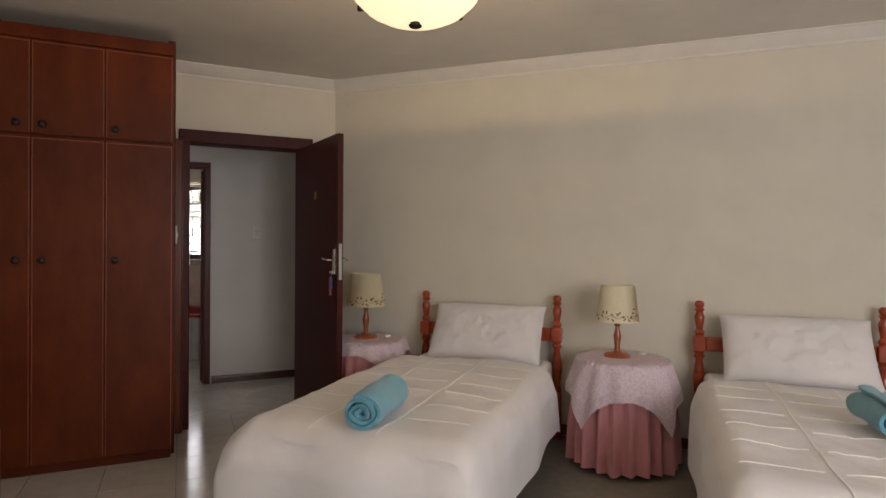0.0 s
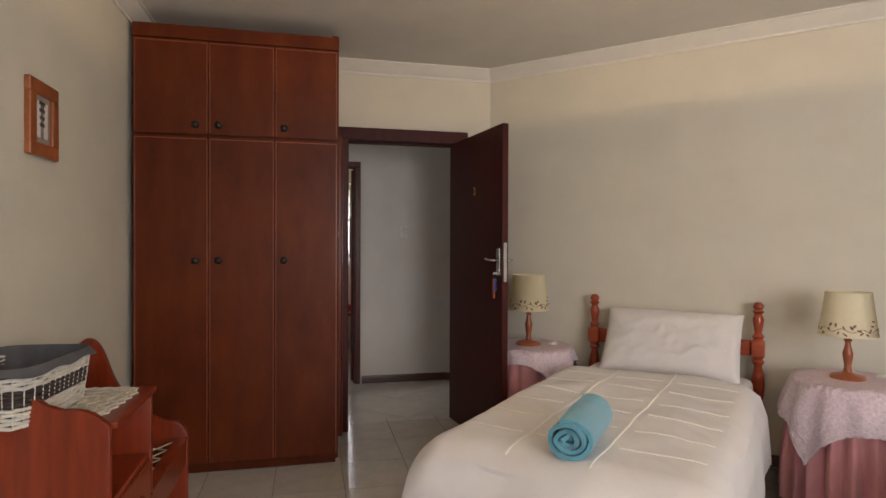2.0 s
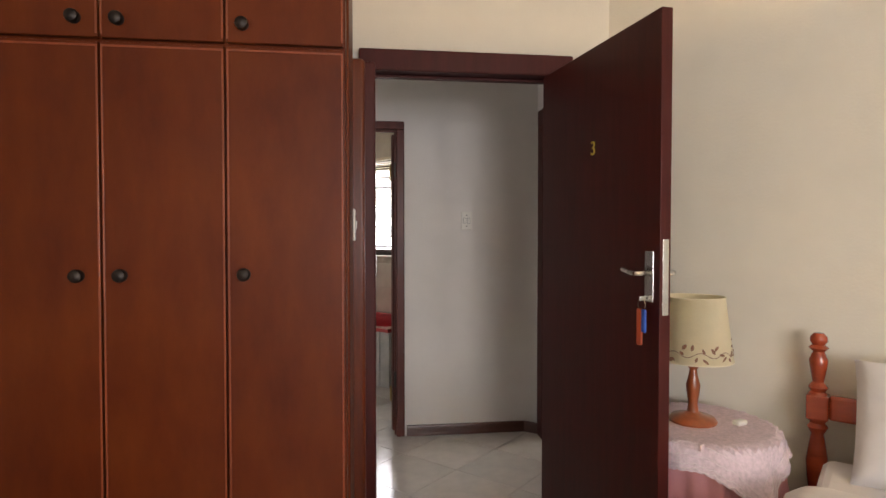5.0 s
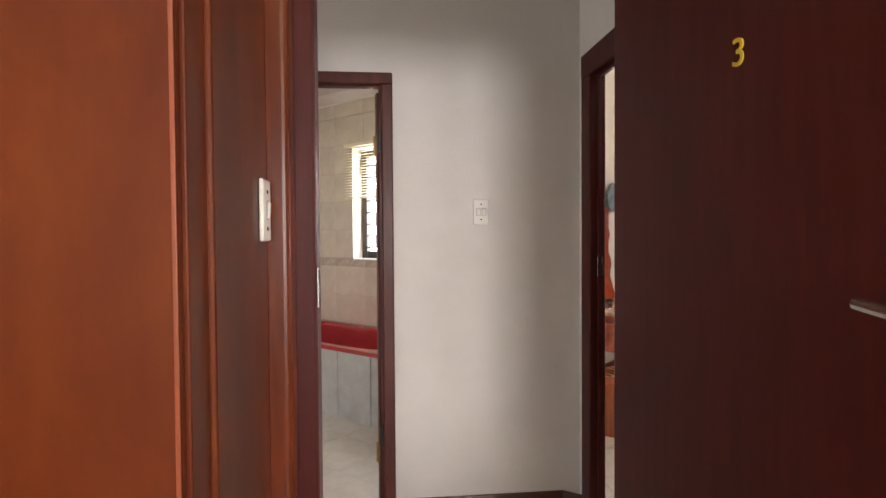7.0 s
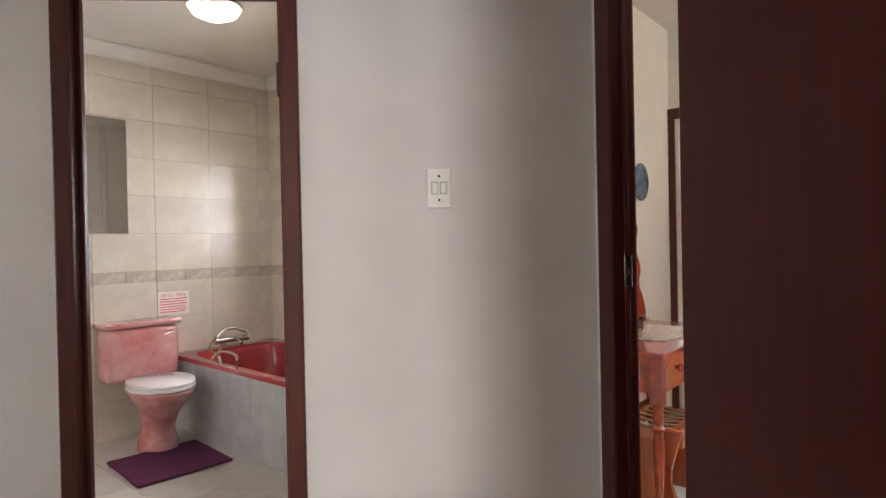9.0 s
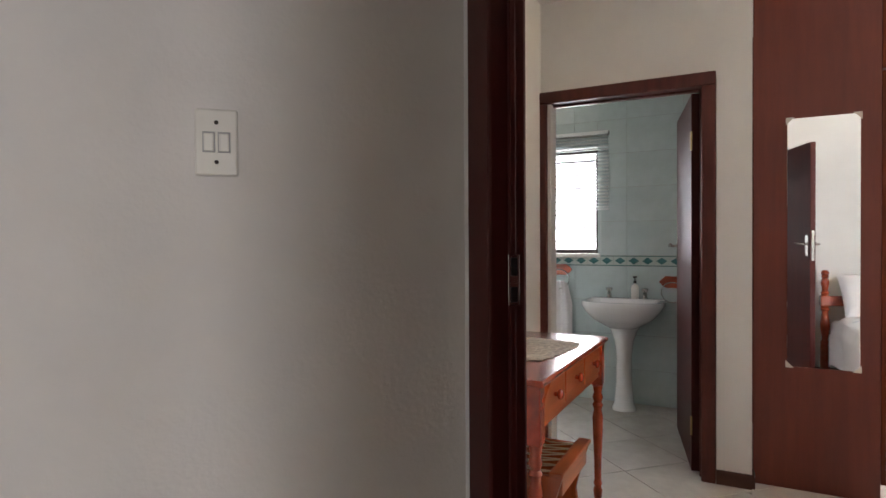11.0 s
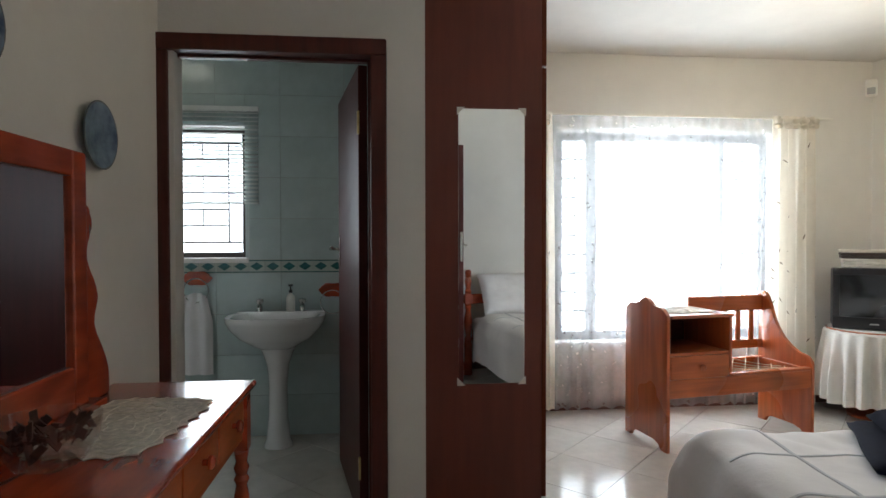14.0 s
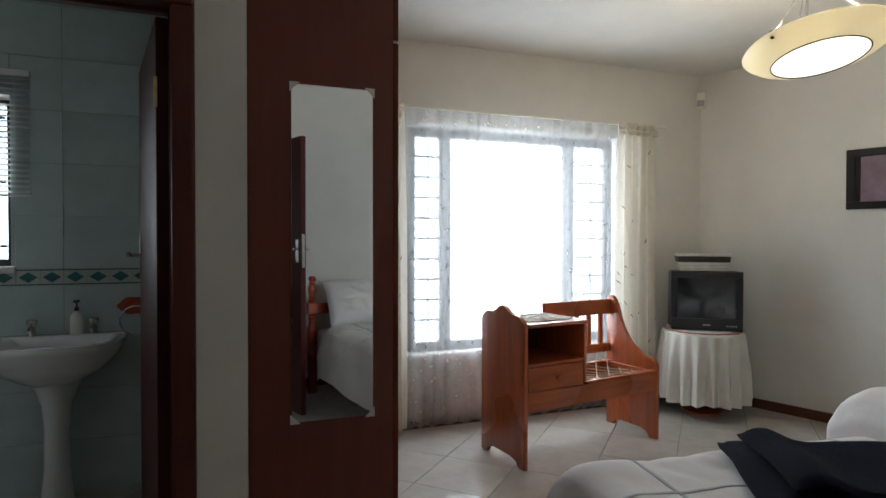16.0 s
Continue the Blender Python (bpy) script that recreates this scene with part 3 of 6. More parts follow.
def wardrobe_a():
    x0, x1, yf, yb, top = -0.792, 0.312, 0.135, YW - 0.004, 2.505
    w = thing("wardrobe", "tall three-door reddish-brown stained wooden wardrobe with small upper doors", "wardrobe", pose(x0, yf, 0))
    W = x1 - x0
    D = yb - yf
    part("carcass", box(0, W, 0.022, D, 0.06, top, 0.003), "wardrobe", w)
    part("plinth", box(0.01, W - 0.01, 0.045, D, 0.0, 0.06), "wardrobe", w)
    part("cornice_board", box(-0.0, W + 0.006, -0.002, 0.0215, 2.43, top, 0.006), "wardrobe", w)
    xs = [0.006, 0.391, 0.747, W - 0.002]
    for k in range(3):
        a, b = xs[k] + 0.004, xs[k + 1] - 0.004
        for z0, z1, kz in ((0.062, 1.893, 1.203), (1.904, 2.426, 1.958)):
            d = part("door", box(a, b, 0.0, 0.021, z0, z1, 0.004), "wardrobe", w)
            for e0, e1 in ((a, a + 0.006), (b - 0.006, b)):
                part("edging", box(e0, e1, -0.0025, 0.0, z0 + 0.01, z1 - 0.01, 0.001), "wardrobe_edge", d, "lighter wood edging strip")
            part("edging", box(a + 0.006, b - 0.006, -0.0025, 0.0, z1 - 0.016, z1 - 0.01, 0.001), "wardrobe_edge", d, "lighter wood edging strip")
            kx = {0: b - 0.062, 1: a + 0.050, 2: a + 0.048}[k]
            part("knob", lathe([(0.0, 0.030), (0.010, 0.029), (0.018, 0.024), (0.020, 0.017), (0.015, 0.011), (0.008, 0.007), (0.008, 0.002), (0.019, 0.001), (0.019, 0.0)][::-1], 16, m=pose(kx, -0.0005, kz, 90)), "bronze", d, "dark metal round knob", smooth=True)
    return w


wardrobe_a()
# filler between the wardrobe and the door frame
fl = thing("filler_panel", "brown-stained wooden filler panel between wardrobe and door frame", "panel", pose(0.297, 0, 0))
part("board", box(-0.018, 0.024, 0.238, 0.62, 0, 2.55, 0.006), "wardrobe", fl)
part("trim", box(0.0, 0.070, 0.622, 0.70, 0, 2.02, 0.016, segments=4), "trim", fl)


def switch(m, toggles, label):
    s = thing("light_switch", label, "light switch", m)
    part("plate", box(-0.037, 0.037, -0.009, 0.0, -0.061, 0.061, 0.004), "plastic", s)
    n = toggles
    for k in range(n):
        x = (k - (n - 1) / 2) * 0.026
        r = part("rocker_surround", box(x - 0.011, x + 0.011, -0.011, -0.0088, -0.019, 0.019, 0.001), "plastic_g", s)
        part("rocker", box(x - 0.0085, x + 0.0085, -0.015, -0.0108, -0.016, 0.016, 0.002, m=pose(0, 0, 0, 3)), "plastic", r)
    for z in (-0.036, 0.036):
        part("screw", lathe([(0.004, 0), (0.004, 0.0015), (0.0, 0.002)], 8, m=pose(0, -0.009, z, 90)), "bronze", s)
    return s


switch(pose(0.3215, 0.568, 1.362, 0, 0, 90), 1, "cream plastic single light switch on the wooden panel")
switch(pose(1.018, YH, 1.417), 2, "cream plastic double light switch on the white hall wall")


# ---- beds ----
def turned_post(height=0.97, r=0.034):
    return [(r, 0.0), (r, 0.30), (r * 0.8, 0.31), (r * 1.0, 0.33), (r * 0.6, 0.36), (r * 0.95, 0.44), (r * 1.05, 0.50), (r * 0.8, 0.56), (r * 0.6, 0.60), (r * 1.0, 0.625),
            (r * 0.7, 0.64), (r * 1.02, 0.655), (r * 1.02, 0.74), (r * 0.7, 0.755), (r * 0.95, 0.77), (r * 0.55, 0.79), (r * 0.8, 0.84), (r * 0.9, 0.87), (r * 0.55, 0.90),
            (r * 0.95, 0.915), (r * 0.6, 0.925), (r * 0.85, 0.94), (r * 0.80, 0.955), (r * 0.45, 0.968), (0, height)]


def bed(m, material, label, duvet_label, pillow_label, ribbon, seed, foot_drop=0.36, lift=0.0, side_drop=0.34, length=2.02):
    """Head end at the origin; the bed runs to -y, its width from 0 to 0.96 along x."""
    b = thing("single_bed", label, "bed", m, "beds")
    for x in (0.0, 0.96):
        part("post", lathe(turned_post(), 18, m=pose(x, 0, 0)), "red", b, smooth=True)
        part("post_block", box(x - 0.035, x + 0.035, -0.035, 0.035, 0.655, 0.745, 0.006), "red", b)
    part("headboard_rail", box(0.034, 0.926, -0.016, 0.016, 0.655, 0.745, 0.01), "red", b)
    part("headboard_rail", box(0.034, 0.926, -0.016, 0.016, 0.30, 0.42, 0.01), "red", b)
    for x in (0.03, 0.905):
        part("side_rail", box(x, x + 0.025, -1.92, -0.03, 0.22, 0.34, 0.004), "red", b)
    part("foot_rail", box(0.03, 0.93, -1.945, -1.92, 0.22, 0.34, 0.004), "red", b)
    for x in (0.05, 0.91):
        part("leg", lathe([(0.025, 0), (0.032, 0.1), (0.032, 0.24)], 12, m=pose(x, -1.88, 0)), "red", b)
    mt = part("mattress", box(0.02, 0.94, -1.92, -0.04, 0.34, 0.535, 0.04, segments=3), "linen", b)
    # duvet
    W0, W1 = -0.035, 0.995
    ya, yb = -0.42, -length

    def shape(a, c):
        # a across 0..1, c along 0..1
        over, tot = side_drop, 2 * side_drop + 1.03
        s = a * tot - over
        drop_foot = foot_drop
        L = -yb + ya
        t = c * (L + drop_foot)
        rx = 0.09
        if s < 0:
            x, dz = W0 - 0.03 * min(1, -s / 0.1) - 0.04 * (-s) - 0.012 * math.sin(t * 9 + seed) * min(1, -s * 4), s
        elif s > 1.03:
            q = s - 1.03
            x, dz = W1 + 0.03 * min(1, q / 0.1) + 0.04 * q + 0.012 * math.sin(t * 8 + seed * 2) * min(1, q * 4), -q
        else:
            x, dz = W0 + s, 0.0
        e = min(s + 0.0, 1.03 - s)
        zt = 0.585 + lift - (0.045 * max(0, 1 - e / rx) ** 2 if e > 0 else 0.045)
        z = zt + dz
        if t <= L:
            y = ya - t
            ef = L - t
            z -= 0.05 * max(0, 1 - ef / 0.12) ** 2
            if c < 0.03:
                z -= 0.03 * (1 - c / 0.03)
        else:
            q = t - L
            k = max(0.0, 1 - max(0, abs(s - 0.515) - 0.45) / 0.2)
            y = yb - 0.05 * min(1, q / 0.1) - 0.05 * q - 0.015 * math.sin(s * 11 + seed)
            z = zt - 0.05 - math.hypot(dz, q)
            z = max(z, 0.12 + 0.02 * math.sin(s * 7))
        n = noise.noise(Vector((x * 2.2 + seed, y * 2.2, z * 2.2)))
        n2 = noise.noise(Vector((x * 7 + seed, y * 5, z * 3)))
        n3 = abs(noise.noise(Vector((x * 9 + y * 4, y * 3.5 - x * 3, seed))))
        return (x + 0.018 * n2 * (dz != 0), y, z + 0.020 * n + 0.009 * n2 - 0.006 * max(0, 0.25 - n3) * 4 * (0.3 + abs(n)))

    duvet = thing("duvet", duvet_label, "duvet", m)
    ob = part("cover", sheet(shape, 96, 110), "linen", duvet, smooth=True)

    def on_top(x, y):
        a = (x - W0 + side_drop) / (2 * side_drop + 1.03)
        c = (ya - y) / ((-yb + ya) + foot_drop)
        p = shape(a, c)
        return Vector(p)

    def ribbon_strip(ps, w):
        bm = bmesh.new()
        rows = []
        for k, (x, y) in enumerate(ps):
            x2, y2 = ps[min(k + 1, len(ps) - 1)]
            x1, y1 = ps[max(k - 1, 0)]
            d = Vector((x2 - x1, y2 - y1, 0)).normalized()
            nrm = Vector((-d.y, d.x, 0)) * w
            rows.append([bm.verts.new(on_top(x + nrm.x * q, y + nrm.y * q) + Vector((0, 0, h))) for q, h in ((1, -0.001), (0.6, 0.0028), (-0.6, 0.0028), (-1, -0.001))])
        for r0, r1 in zip(rows, rows[1:]):
            for k in range(3):
                bm.faces.new([r0[k], r0[k + 1], r1[k + 1], r1[k]])
        return bm
    if ribbon == "ribbon":
        for x in (0.30, 0.60):
            part("ribbon", ribbon_strip([(x, ya - 0.06 - k * 0.012) for k in range(int((-yb + ya - 0.1) / 0.012))], 0.0065), "ribbon", duvet, "cream satin ribbon line")
        for j, y in enumerate(np.arange(-0.66, yb + 0.1, -0.23)):
            for x0, x1 in ((0.02, 0.27), (0.33, 0.57), (0.64, 0.92)):
                part("ribbon", ribbon_strip([(x0 + (x1 - x0) * k / 24, y + 0.01 * j) for k in range(25)], 0.0045), "ribbon", duvet, "cream satin ribbon line")
    else:
        for x in (0.15, 0.48, 0.80):
            part("ribbon", ribbon_strip([(x, ya - 0.06 - k * 0.012) for k in range(int((-yb + ya - 0.08) / 0.012))], 0.007), "grey_ribbon", duvet, "grey stripe")
        for y in (-0.75, -1.15, -1.55, -1.85):
            part("ribbon", ribbon_strip([(-0.02 + k * 0.012, y) for k in range(84)], 0.007), "grey_ribbon", duvet, "grey stripe")

    def pil(top):
        def f(a, c):
            x, y = (a - 0.5), (c - 0.5)
            ex, ey = 1 - abs(2 * x) ** 3.2, 1 - abs(2 * y) ** 3.2
            h = 0.10 * (max(0, ex) * max(0, ey)) ** 0.45
            pin = 1 - 0.05 * (abs(2 * y) ** 2) * (abs(2 * x) < 0.9)
            n = noise.noise(Vector((x * 5 + seed, y * 5, top)))
            n2 = noise.noise(Vector((x * 14 + seed, y * 9, top + 3)))
            return (x * 0.76 * (1 + 0.03 * abs(2 * y) ** 3), y * 0.41 * (1 + 0.05 * abs(2 * x) ** 3), (h + 0.022 * n * ex * ey + 0.011 * n2 * ex * ey - 0.012 * max(0, 0.12 - abs(n2)) * 6 * ex * ey) * top)
        return f
    p = thing("pillow", pillow_label, "pillow", m @ pose(0.50, -0.145, 0.712 + lift, 56, 0, 2 - seed % 3) )
    bm = sheet(pil(1), 44, 32)
    sheet(pil(-1), 44, 32, bm=bm)
    bmesh.ops.remove_doubles(bm, verts=bm.verts, dist=0.002)
    part("cushion", bm, "linen", p, smooth=True)
    return b


def A(u, v, turn=0):
    return uvpose(u, v, 0, turn)


bed(A(1.262, 1.575), "red", "single bed with turned red-brown posts against the cream wall", "white duvet with cream ribbon lines spread over single bed", "white cotton pillow propped against the wooden headboard", "ribbon", 1.3, length=2.04)
bed(A(3.107, 1.575), "red", "single bed with turned red-brown posts beside the pink-skirted table", "white duvet with cream ribbon lines on the second single bed", "white cotton pillow leaning on the second bed's headboard", "ribbon", 4.1)


def rolled_towel(m, label):
    t = thing("rolled_towel", label, "towel", m, "rolled teal towels")
    bm = bmesh.new()
    turns, r0, r1, n = 3.3, 0.012, 0.074, 96
    rows = []
    for k in range(n + 1):
        a = 2 * math.pi * turns * k / n
        r = r0 + (r1 - r0) * k / n
        rows.append([(r * math.cos(a) * 1.12, y * (1 + 0.012 * math.sin(a)), r * math.sin(a) * 0.95 + 0.010 * noise.noise(Vector((a * 0.8, y * 9, 0)))) for y in np.linspace(-0.155, 0.155, 11) + 0.008 * math.sin(a * 1.7)])
    vs = [[bm.verts.new(p) for p in row] for row in rows]
    for a, b in zip(vs, vs[1:]):
        for i in range(10):
            bm.faces.new([a[i], a[i + 1], b[i + 1], b[i]])
    bmesh.ops.recalc_face_normals(bm, faces=bm.faces)
    bmesh.ops.solidify(bm, geom=bm.faces[:], thickness=0.0135)
    part("roll", bm, "teal", t, smooth=True)
    return t


rolled_towel(pose(1.10, -1.40, 0.645, 0, 0, -40) @ Matrix.Scale(1.08, 4), "rolled teal towel lying on the white duvet")
rolled_towel(pose(2.86, -2.36, 0.655, 0, 0, -40), "rolled teal towel lying on the second bed")


def round_table(m, label_t, top_z, r, drop_r, cloth, cloth_label, lace=0, hem=0.01, folds=22, square=False):
    t = thing("round_table", label_t, "table", m, "round side tables")
    part("tabletop", lathe([(r - 0.004, top_z - 0.022), (r, top_z - 0.018), (r, top_z - 0.004), (r - 0.004, top_z)], 32), "turned", t)
    part("pedestal", lathe([(0.14, 0), (0.14, 0.02), (0.03, 0.06), (0.03, top_z - 0.022)], 16), "turned", t)
    c = thing("tablecloth", cloth_label, "tablecloth", m)

    def f(a, q):
        an = 2 * math.pi * a
        rim = 0.30
        if q < rim:
            rr = (r + 0.006) * q / rim
            return (rr * math.cos(an), rr * math.sin(an), top_z + 0.004)
        k = (q - rim) / (1 - rim)
        amp = 0.030 * min(1, k * 1.6)
        w = math.sin(an * folds) + 0.35 * math.sin(an * (folds // 2) + 1.3)
        rr = r + 0.010 + (drop_r - r) * k ** 0.7 + amp * w
        return (rr * math.cos(an), rr * math.sin(an), top_z + 0.004 - 0.012 * min(1, k * 8) - (top_z - 0.02 - hem) * k + 0.006 * math.sin(an * 5) * k)
    part("cloth", sheet(f, folds * 9, 18), cloth, c, smooth=True)
    if lace:
        lc = thing("lace_overlay", "lilac crocheted lace overlay draped over the pink tablecloth", "tablecloth", m)

        def g(a, q):
            an = 2 * math.pi * a
            side = lace
            reach = side / 1.0 / max(abs(math.cos(an - 0.55)), abs(math.sin(an - 0.55))) * 0.88
            reach *= 1 + 0.012 * abs(math.sin(an * 34))
            d = reach * q
            if d < r:
                return (d * math.cos(an), d * math.sin(an), top_z + 0.010)
            k = d - r
            w = 0.012 * math.sin(an * 14 + 1) * min(1, k * 8)
            rr = r + 0.022 + 0.10 * k + w + 0.04 * min(1, k * 6)
            return (rr * math.cos(an), rr * math.sin(an), top_z + 0.008 - k)
        part("cloth", sheet(g, 180, 22), "lace", lc, smooth=True)
        for q0, wave, num, thk in ((0.975, 0.018, 30, 0.0022), (0.935, 0.012, 30, 0.0014), (0.86, 0.014, 24, 0.0016), (0.77, 0.010, 24, 0.0012)):
            pts = [Vector(g(k / 360, q0 + wave * (abs(math.sin(math.pi * k / 360 * num)) - 0.5))) + 0.002 * Vector((math.cos(2 * math.pi * k / 360), math.sin(2 * math.pi * k / 360), 0)) for k in range(360)]
            part("scalloped_trim", tube(pts, thk, 4, closed=True), "lace_trim", lc, "paler scalloped crochet row")
    return t


T2 = (*uv(2.665, 1.29), 0)
T1 = (*uv(0.915, 1.335), 0)
for n_, (tx, ty, _) in ((0.54, T2), (0.41, T1)):
    k_ = 0.90 if n_ > 0.5 else 0.87
    round_table(pose(tx, ty, 0, 0, 0, 20) @ Matrix.Diagonal((k_, k_, 1, 1)), "small round bedside table under a floor-length pink cloth", 0.625, 0.285, 0.33, "pink", "pink floor-length gathered tablecloth over the round bedside table", n_)


def table_lamp(m, label):
    l = thing("table_lamp", label, "lamp", m, "bedside lamps")
    part("base", lathe([(0.072, 0), (0.074, 0.008), (0.066, 0.018), (0.03, 0.026), (0.018, 0.034), (0.014, 0.06), (0.020, 0.10), (0.022, 0.12), (0.014, 0.15), (0.011, 0.17), (0.018, 0.18), (0.011, 0.19), (0.010, 0.235)], 20), "turned", l, smooth=True)
    part("socket", lathe([(0.014, 0.235), (0.016, 0.24), (0.016, 0.28), (0.0, 0.285)], 12), "plastic", l)
    sh = bmesh.new()
    lathe_r = [(0.118, 0.205), (0.092, 0.405)]
    n = 36
    ring = [[sh.verts.new((r * math.cos(2 * math.pi * k / n), r * math.sin(2 * math.pi * k / n), z)) for k in range(n)] for r, z in lathe_r]
    for k in range(n):
        sh.faces.new([ring[0][k], ring[0][(k + 1) % n], ring[1][(k + 1) % n], ring[1][k]])
    bmesh.ops.solidify(sh, geom=sh.faces[:], thickness=0.002)
    s = part("shade", sh, "shade", l, "cream fabric shade with brown embroidered flowers", smooth=True)
    for r, z in lathe_r:
        part("shade_trim", tube([(r * math.cos(a), r * math.sin(a), z) for a in np.linspace(0, 2 * math.pi, 33)[:-1]], 0.0022, 6, closed=True), "shade", s)
    bm = bmesh.new()
    rnd = random.Random(5)
    for k in range(46):
        a = 2 * math.pi * k / 46 + rnd.uniform(-0.05, 0.05)
        z = 0.232 + 0.018 * math.sin(k * 1.1) + rnd.uniform(-0.01, 0.014) + (0.02 if k % 9 == 0 else 0)
        r = 0.118 - 0.026 * (z - 0.205) / 0.2 + 0.0006
        c = Vector((r * math.cos(a), r * math.sin(a), z))
        tw = rnd.uniform(0, 3.1)
        e1, e2 = Vector((-math.sin(a), math.cos(a), 0)), Vector((0, 0, 1))
        w, h = rnd.uniform(0.008, 0.014), rnd.uniform(0.003, 0.0055)
        d1, d2 = (e1 * math.cos(tw) + e2 * math.sin(tw)) * w, (-e1 * math.sin(tw) + e2 * math.cos(tw)) * h
        o = Vector((math.cos(a), math.sin(a), 0)) * 0.001
        bm.faces.new([bm.verts.new(c + d1 * p + d2 * q + o) for p, q in ((-1, 0), (-0.3, -1), (0.6, -0.8), (1, 0), (0.6, 0.8), (-0.3, 1))])
    part("embroidery", bm, "motif", s, "brown embroidered flower border", kind="stuff")
    part("embroidery", tube([(0.1148 * math.cos(a) * (1.0), 0.1148 * math.sin(a), 0.236 + 0.008 * math.sin(a * 9)) for a in np.linspace(0, 2 * math.pi, 100)[:-1]], 0.0011, 4, closed=True), "motif", s)
    return l


lamp = table_lamp(pose(T2[0] - 0.02, T2[1] + 0.025, 0.633) @ Matrix.Scale(1.07, 4), "turned wooden table lamp with cream embroidered shade on lace cloth")
copy_thing(lamp, pose(T1[0] - 0.02, T1[1] + 0.01, 0.633, 0, 0, 40) @ Matrix.Scale(1.07, 4))
for tx, ty in ((T2[0] + 0.14, T2[1] - 0.02), (T1[0] + 0.12, T1[1] - 0.06)):
    s_ = thing("soap_bar", "small wrapped cream soap lying on the lace cloth", "soap", pose(tx, ty, 0.638, 0, 0, 20))
    part("soap", box(-0.025, 0.025, -0.016, 0.016, 0, 0.018, 0.007, segments=3), "plastic", s_, smooth=True)


# ---- gossip bench: a seat with a telephone cabinet ----
def bench(m, label, mirrored, red=False):
    """Front looks to -y; the cabinet stands at x 0..0.42, the seat to 1.10 (swapped when mirrored)."""
    b = thing("telephone_bench", label, "bench", m)
    W, D = 1.04, 0.43
    X = (lambda x: W - x) if mirrored else (lambda x: x)
    mt, mh = ("bench_red", "bench_red") if red else ("pine", "pine_h")

    def bx(name, x0, x1, y0, y1, z0, z1, mat_=mt, bev=0.004, parent=b, label=""):
        return part(name, box(min(X(x0), X(x1)), max(X(x0), X(x1)), y0, y1, z0, z1, bev), mat_, parent, label)

    def side(name, outline, x0, x1):
        return part(name, prism(outline, min(X(x0), X(x1)), max(X(x0), X(x1)), "x", 0.004), mt, b, smooth=True)
    tall = smoothed([(0.0, 0.80), (0.06, 0.845), (0.13, 0.85), (0.17, 0.875), (0.215, 0.895), (0.26, 0.875), (0.30, 0.85), (0.38, 0.845), (0.43, 0.80)], 4)
    foot = [(0.43, 0.0), (0.37, 0.0), (0.355, 0.035), (0.30, 0.05), (0.13, 0.05), (0.075, 0.035), (0.06, 0.0), (0.0, 0.0)]
    side("end_panel", [(0.0, 0.0)][:0] + [(a, z) for a, z in tall] + foot, 0.0, 0.024)
    back = smoothed([(0.0, 0.46), (0.03, 0.505), (0.12, 0.53), (0.22, 0.60), (0.29, 0.70), (0.335, 0.82), (0.365, 0.875), (0.40, 0.89), (0.43, 0.87)], 4)
    side("arm_panel", [(a, z) for a, z in back] + foot, W - 0.024, W)
    side("divider", [(0.0, 0.44), (0.0, 0.785), (0.43, 0.785), (0.43, 0.44)], 0.42, 0.44)
    bx("cabinet_top", 0.024, 0.448, -0.012, D, 0.785, 0.806, mh, 0.006)
    bx("cabinet_floor", 0.024, 0.42, 0.006, D - 0.01, 0.565, 0.583, mh)
    bx("cabinet_base", 0.024, 0.42, 0.006, D - 0.01, 0.405, 0.42, mh)
    # back board much darker than the rest of the cabinet
    bx("cabinet_back", 0.024, 0.42, D - 0.012, D - 0.002, 0.42, 0.785, "dark", 0.001, label="dark red-brown back board")
    dr = bx("drawer", 0.028, 0.416, 0.0, 0.018, 0.428, 0.562, mh, 0.004)
    part("drawer_knob", lathe([(0.008, 0), (0.008, 0.012), (0.017, 0.018), (0.018, 0.026), (0.010, 0.032), (0, 0.033)], 14, m=pose(X(0.225), 0.0, 0.495, 90)), mt, dr, smooth=True)
    bx("front_rail", 0.024, W - 0.024, 0.004, 0.026, 0.315, 0.425, mh)
    bx("back_rail", 0.024, W - 0.024, D - 0.03, D - 0.01, 0.315, 0.425, mh)
    for x0, x1 in ((0.44, 0.462), (W - 0.046, W - 0.024)):
        bx("seat_frame_side", x0, x1, 0.026, D - 0.03, 0.395, 0.435)
    bx("seat_frame_front", 0.44, W - 0.024, 0.0, 0.05, 0.426, 0.442, mh)
    bx("seat_frame_back", 0.44, W - 0.024, D - 0.05, D - 0.01, 0.426, 0.442, mh)
    bm = bmesh.new()
    for k in range(7):
        a, c = 0.47 + k * 0.10, 0.05
        for s in (1, -1):
            p = (X(a), c, 0.438)
            q = (X(a + s * 0.30), D - 0.05, 0.438)
            lo, hi = 0.462, W - 0.046
            ps = []
            for t in np.linspace(0, 1, 9):
                xx = a + s * 0.30 * t
                if lo <= xx <= hi:
                    ps.append((X(xx), c + (D - 0.10) * t, 0.436 - 0.018 * math.sin(math.pi * t)))
            if len(ps) > 2:
                tube(ps, 0.003, 5, bm)
    part("seat_lacing", bm, "thong", b, "pale rawhide lacing stretched across the seat")
    bx("top_rail", 0.44, W - 0.024, D - 0.035, D - 0.013, 0.76, 0.865, mh, 0.008)
    bx("lower_back_rail", 0.44, W - 0.024, D - 0.035, D - 0.013, 0.50, 0.56, mh, 0.006)
    for k in range(4):
        x = 0.60 + k * 0.105
        bx("slat", x, x + 0.035, D - 0.032, D - 0.016, 0.56, 0.76)
    return b


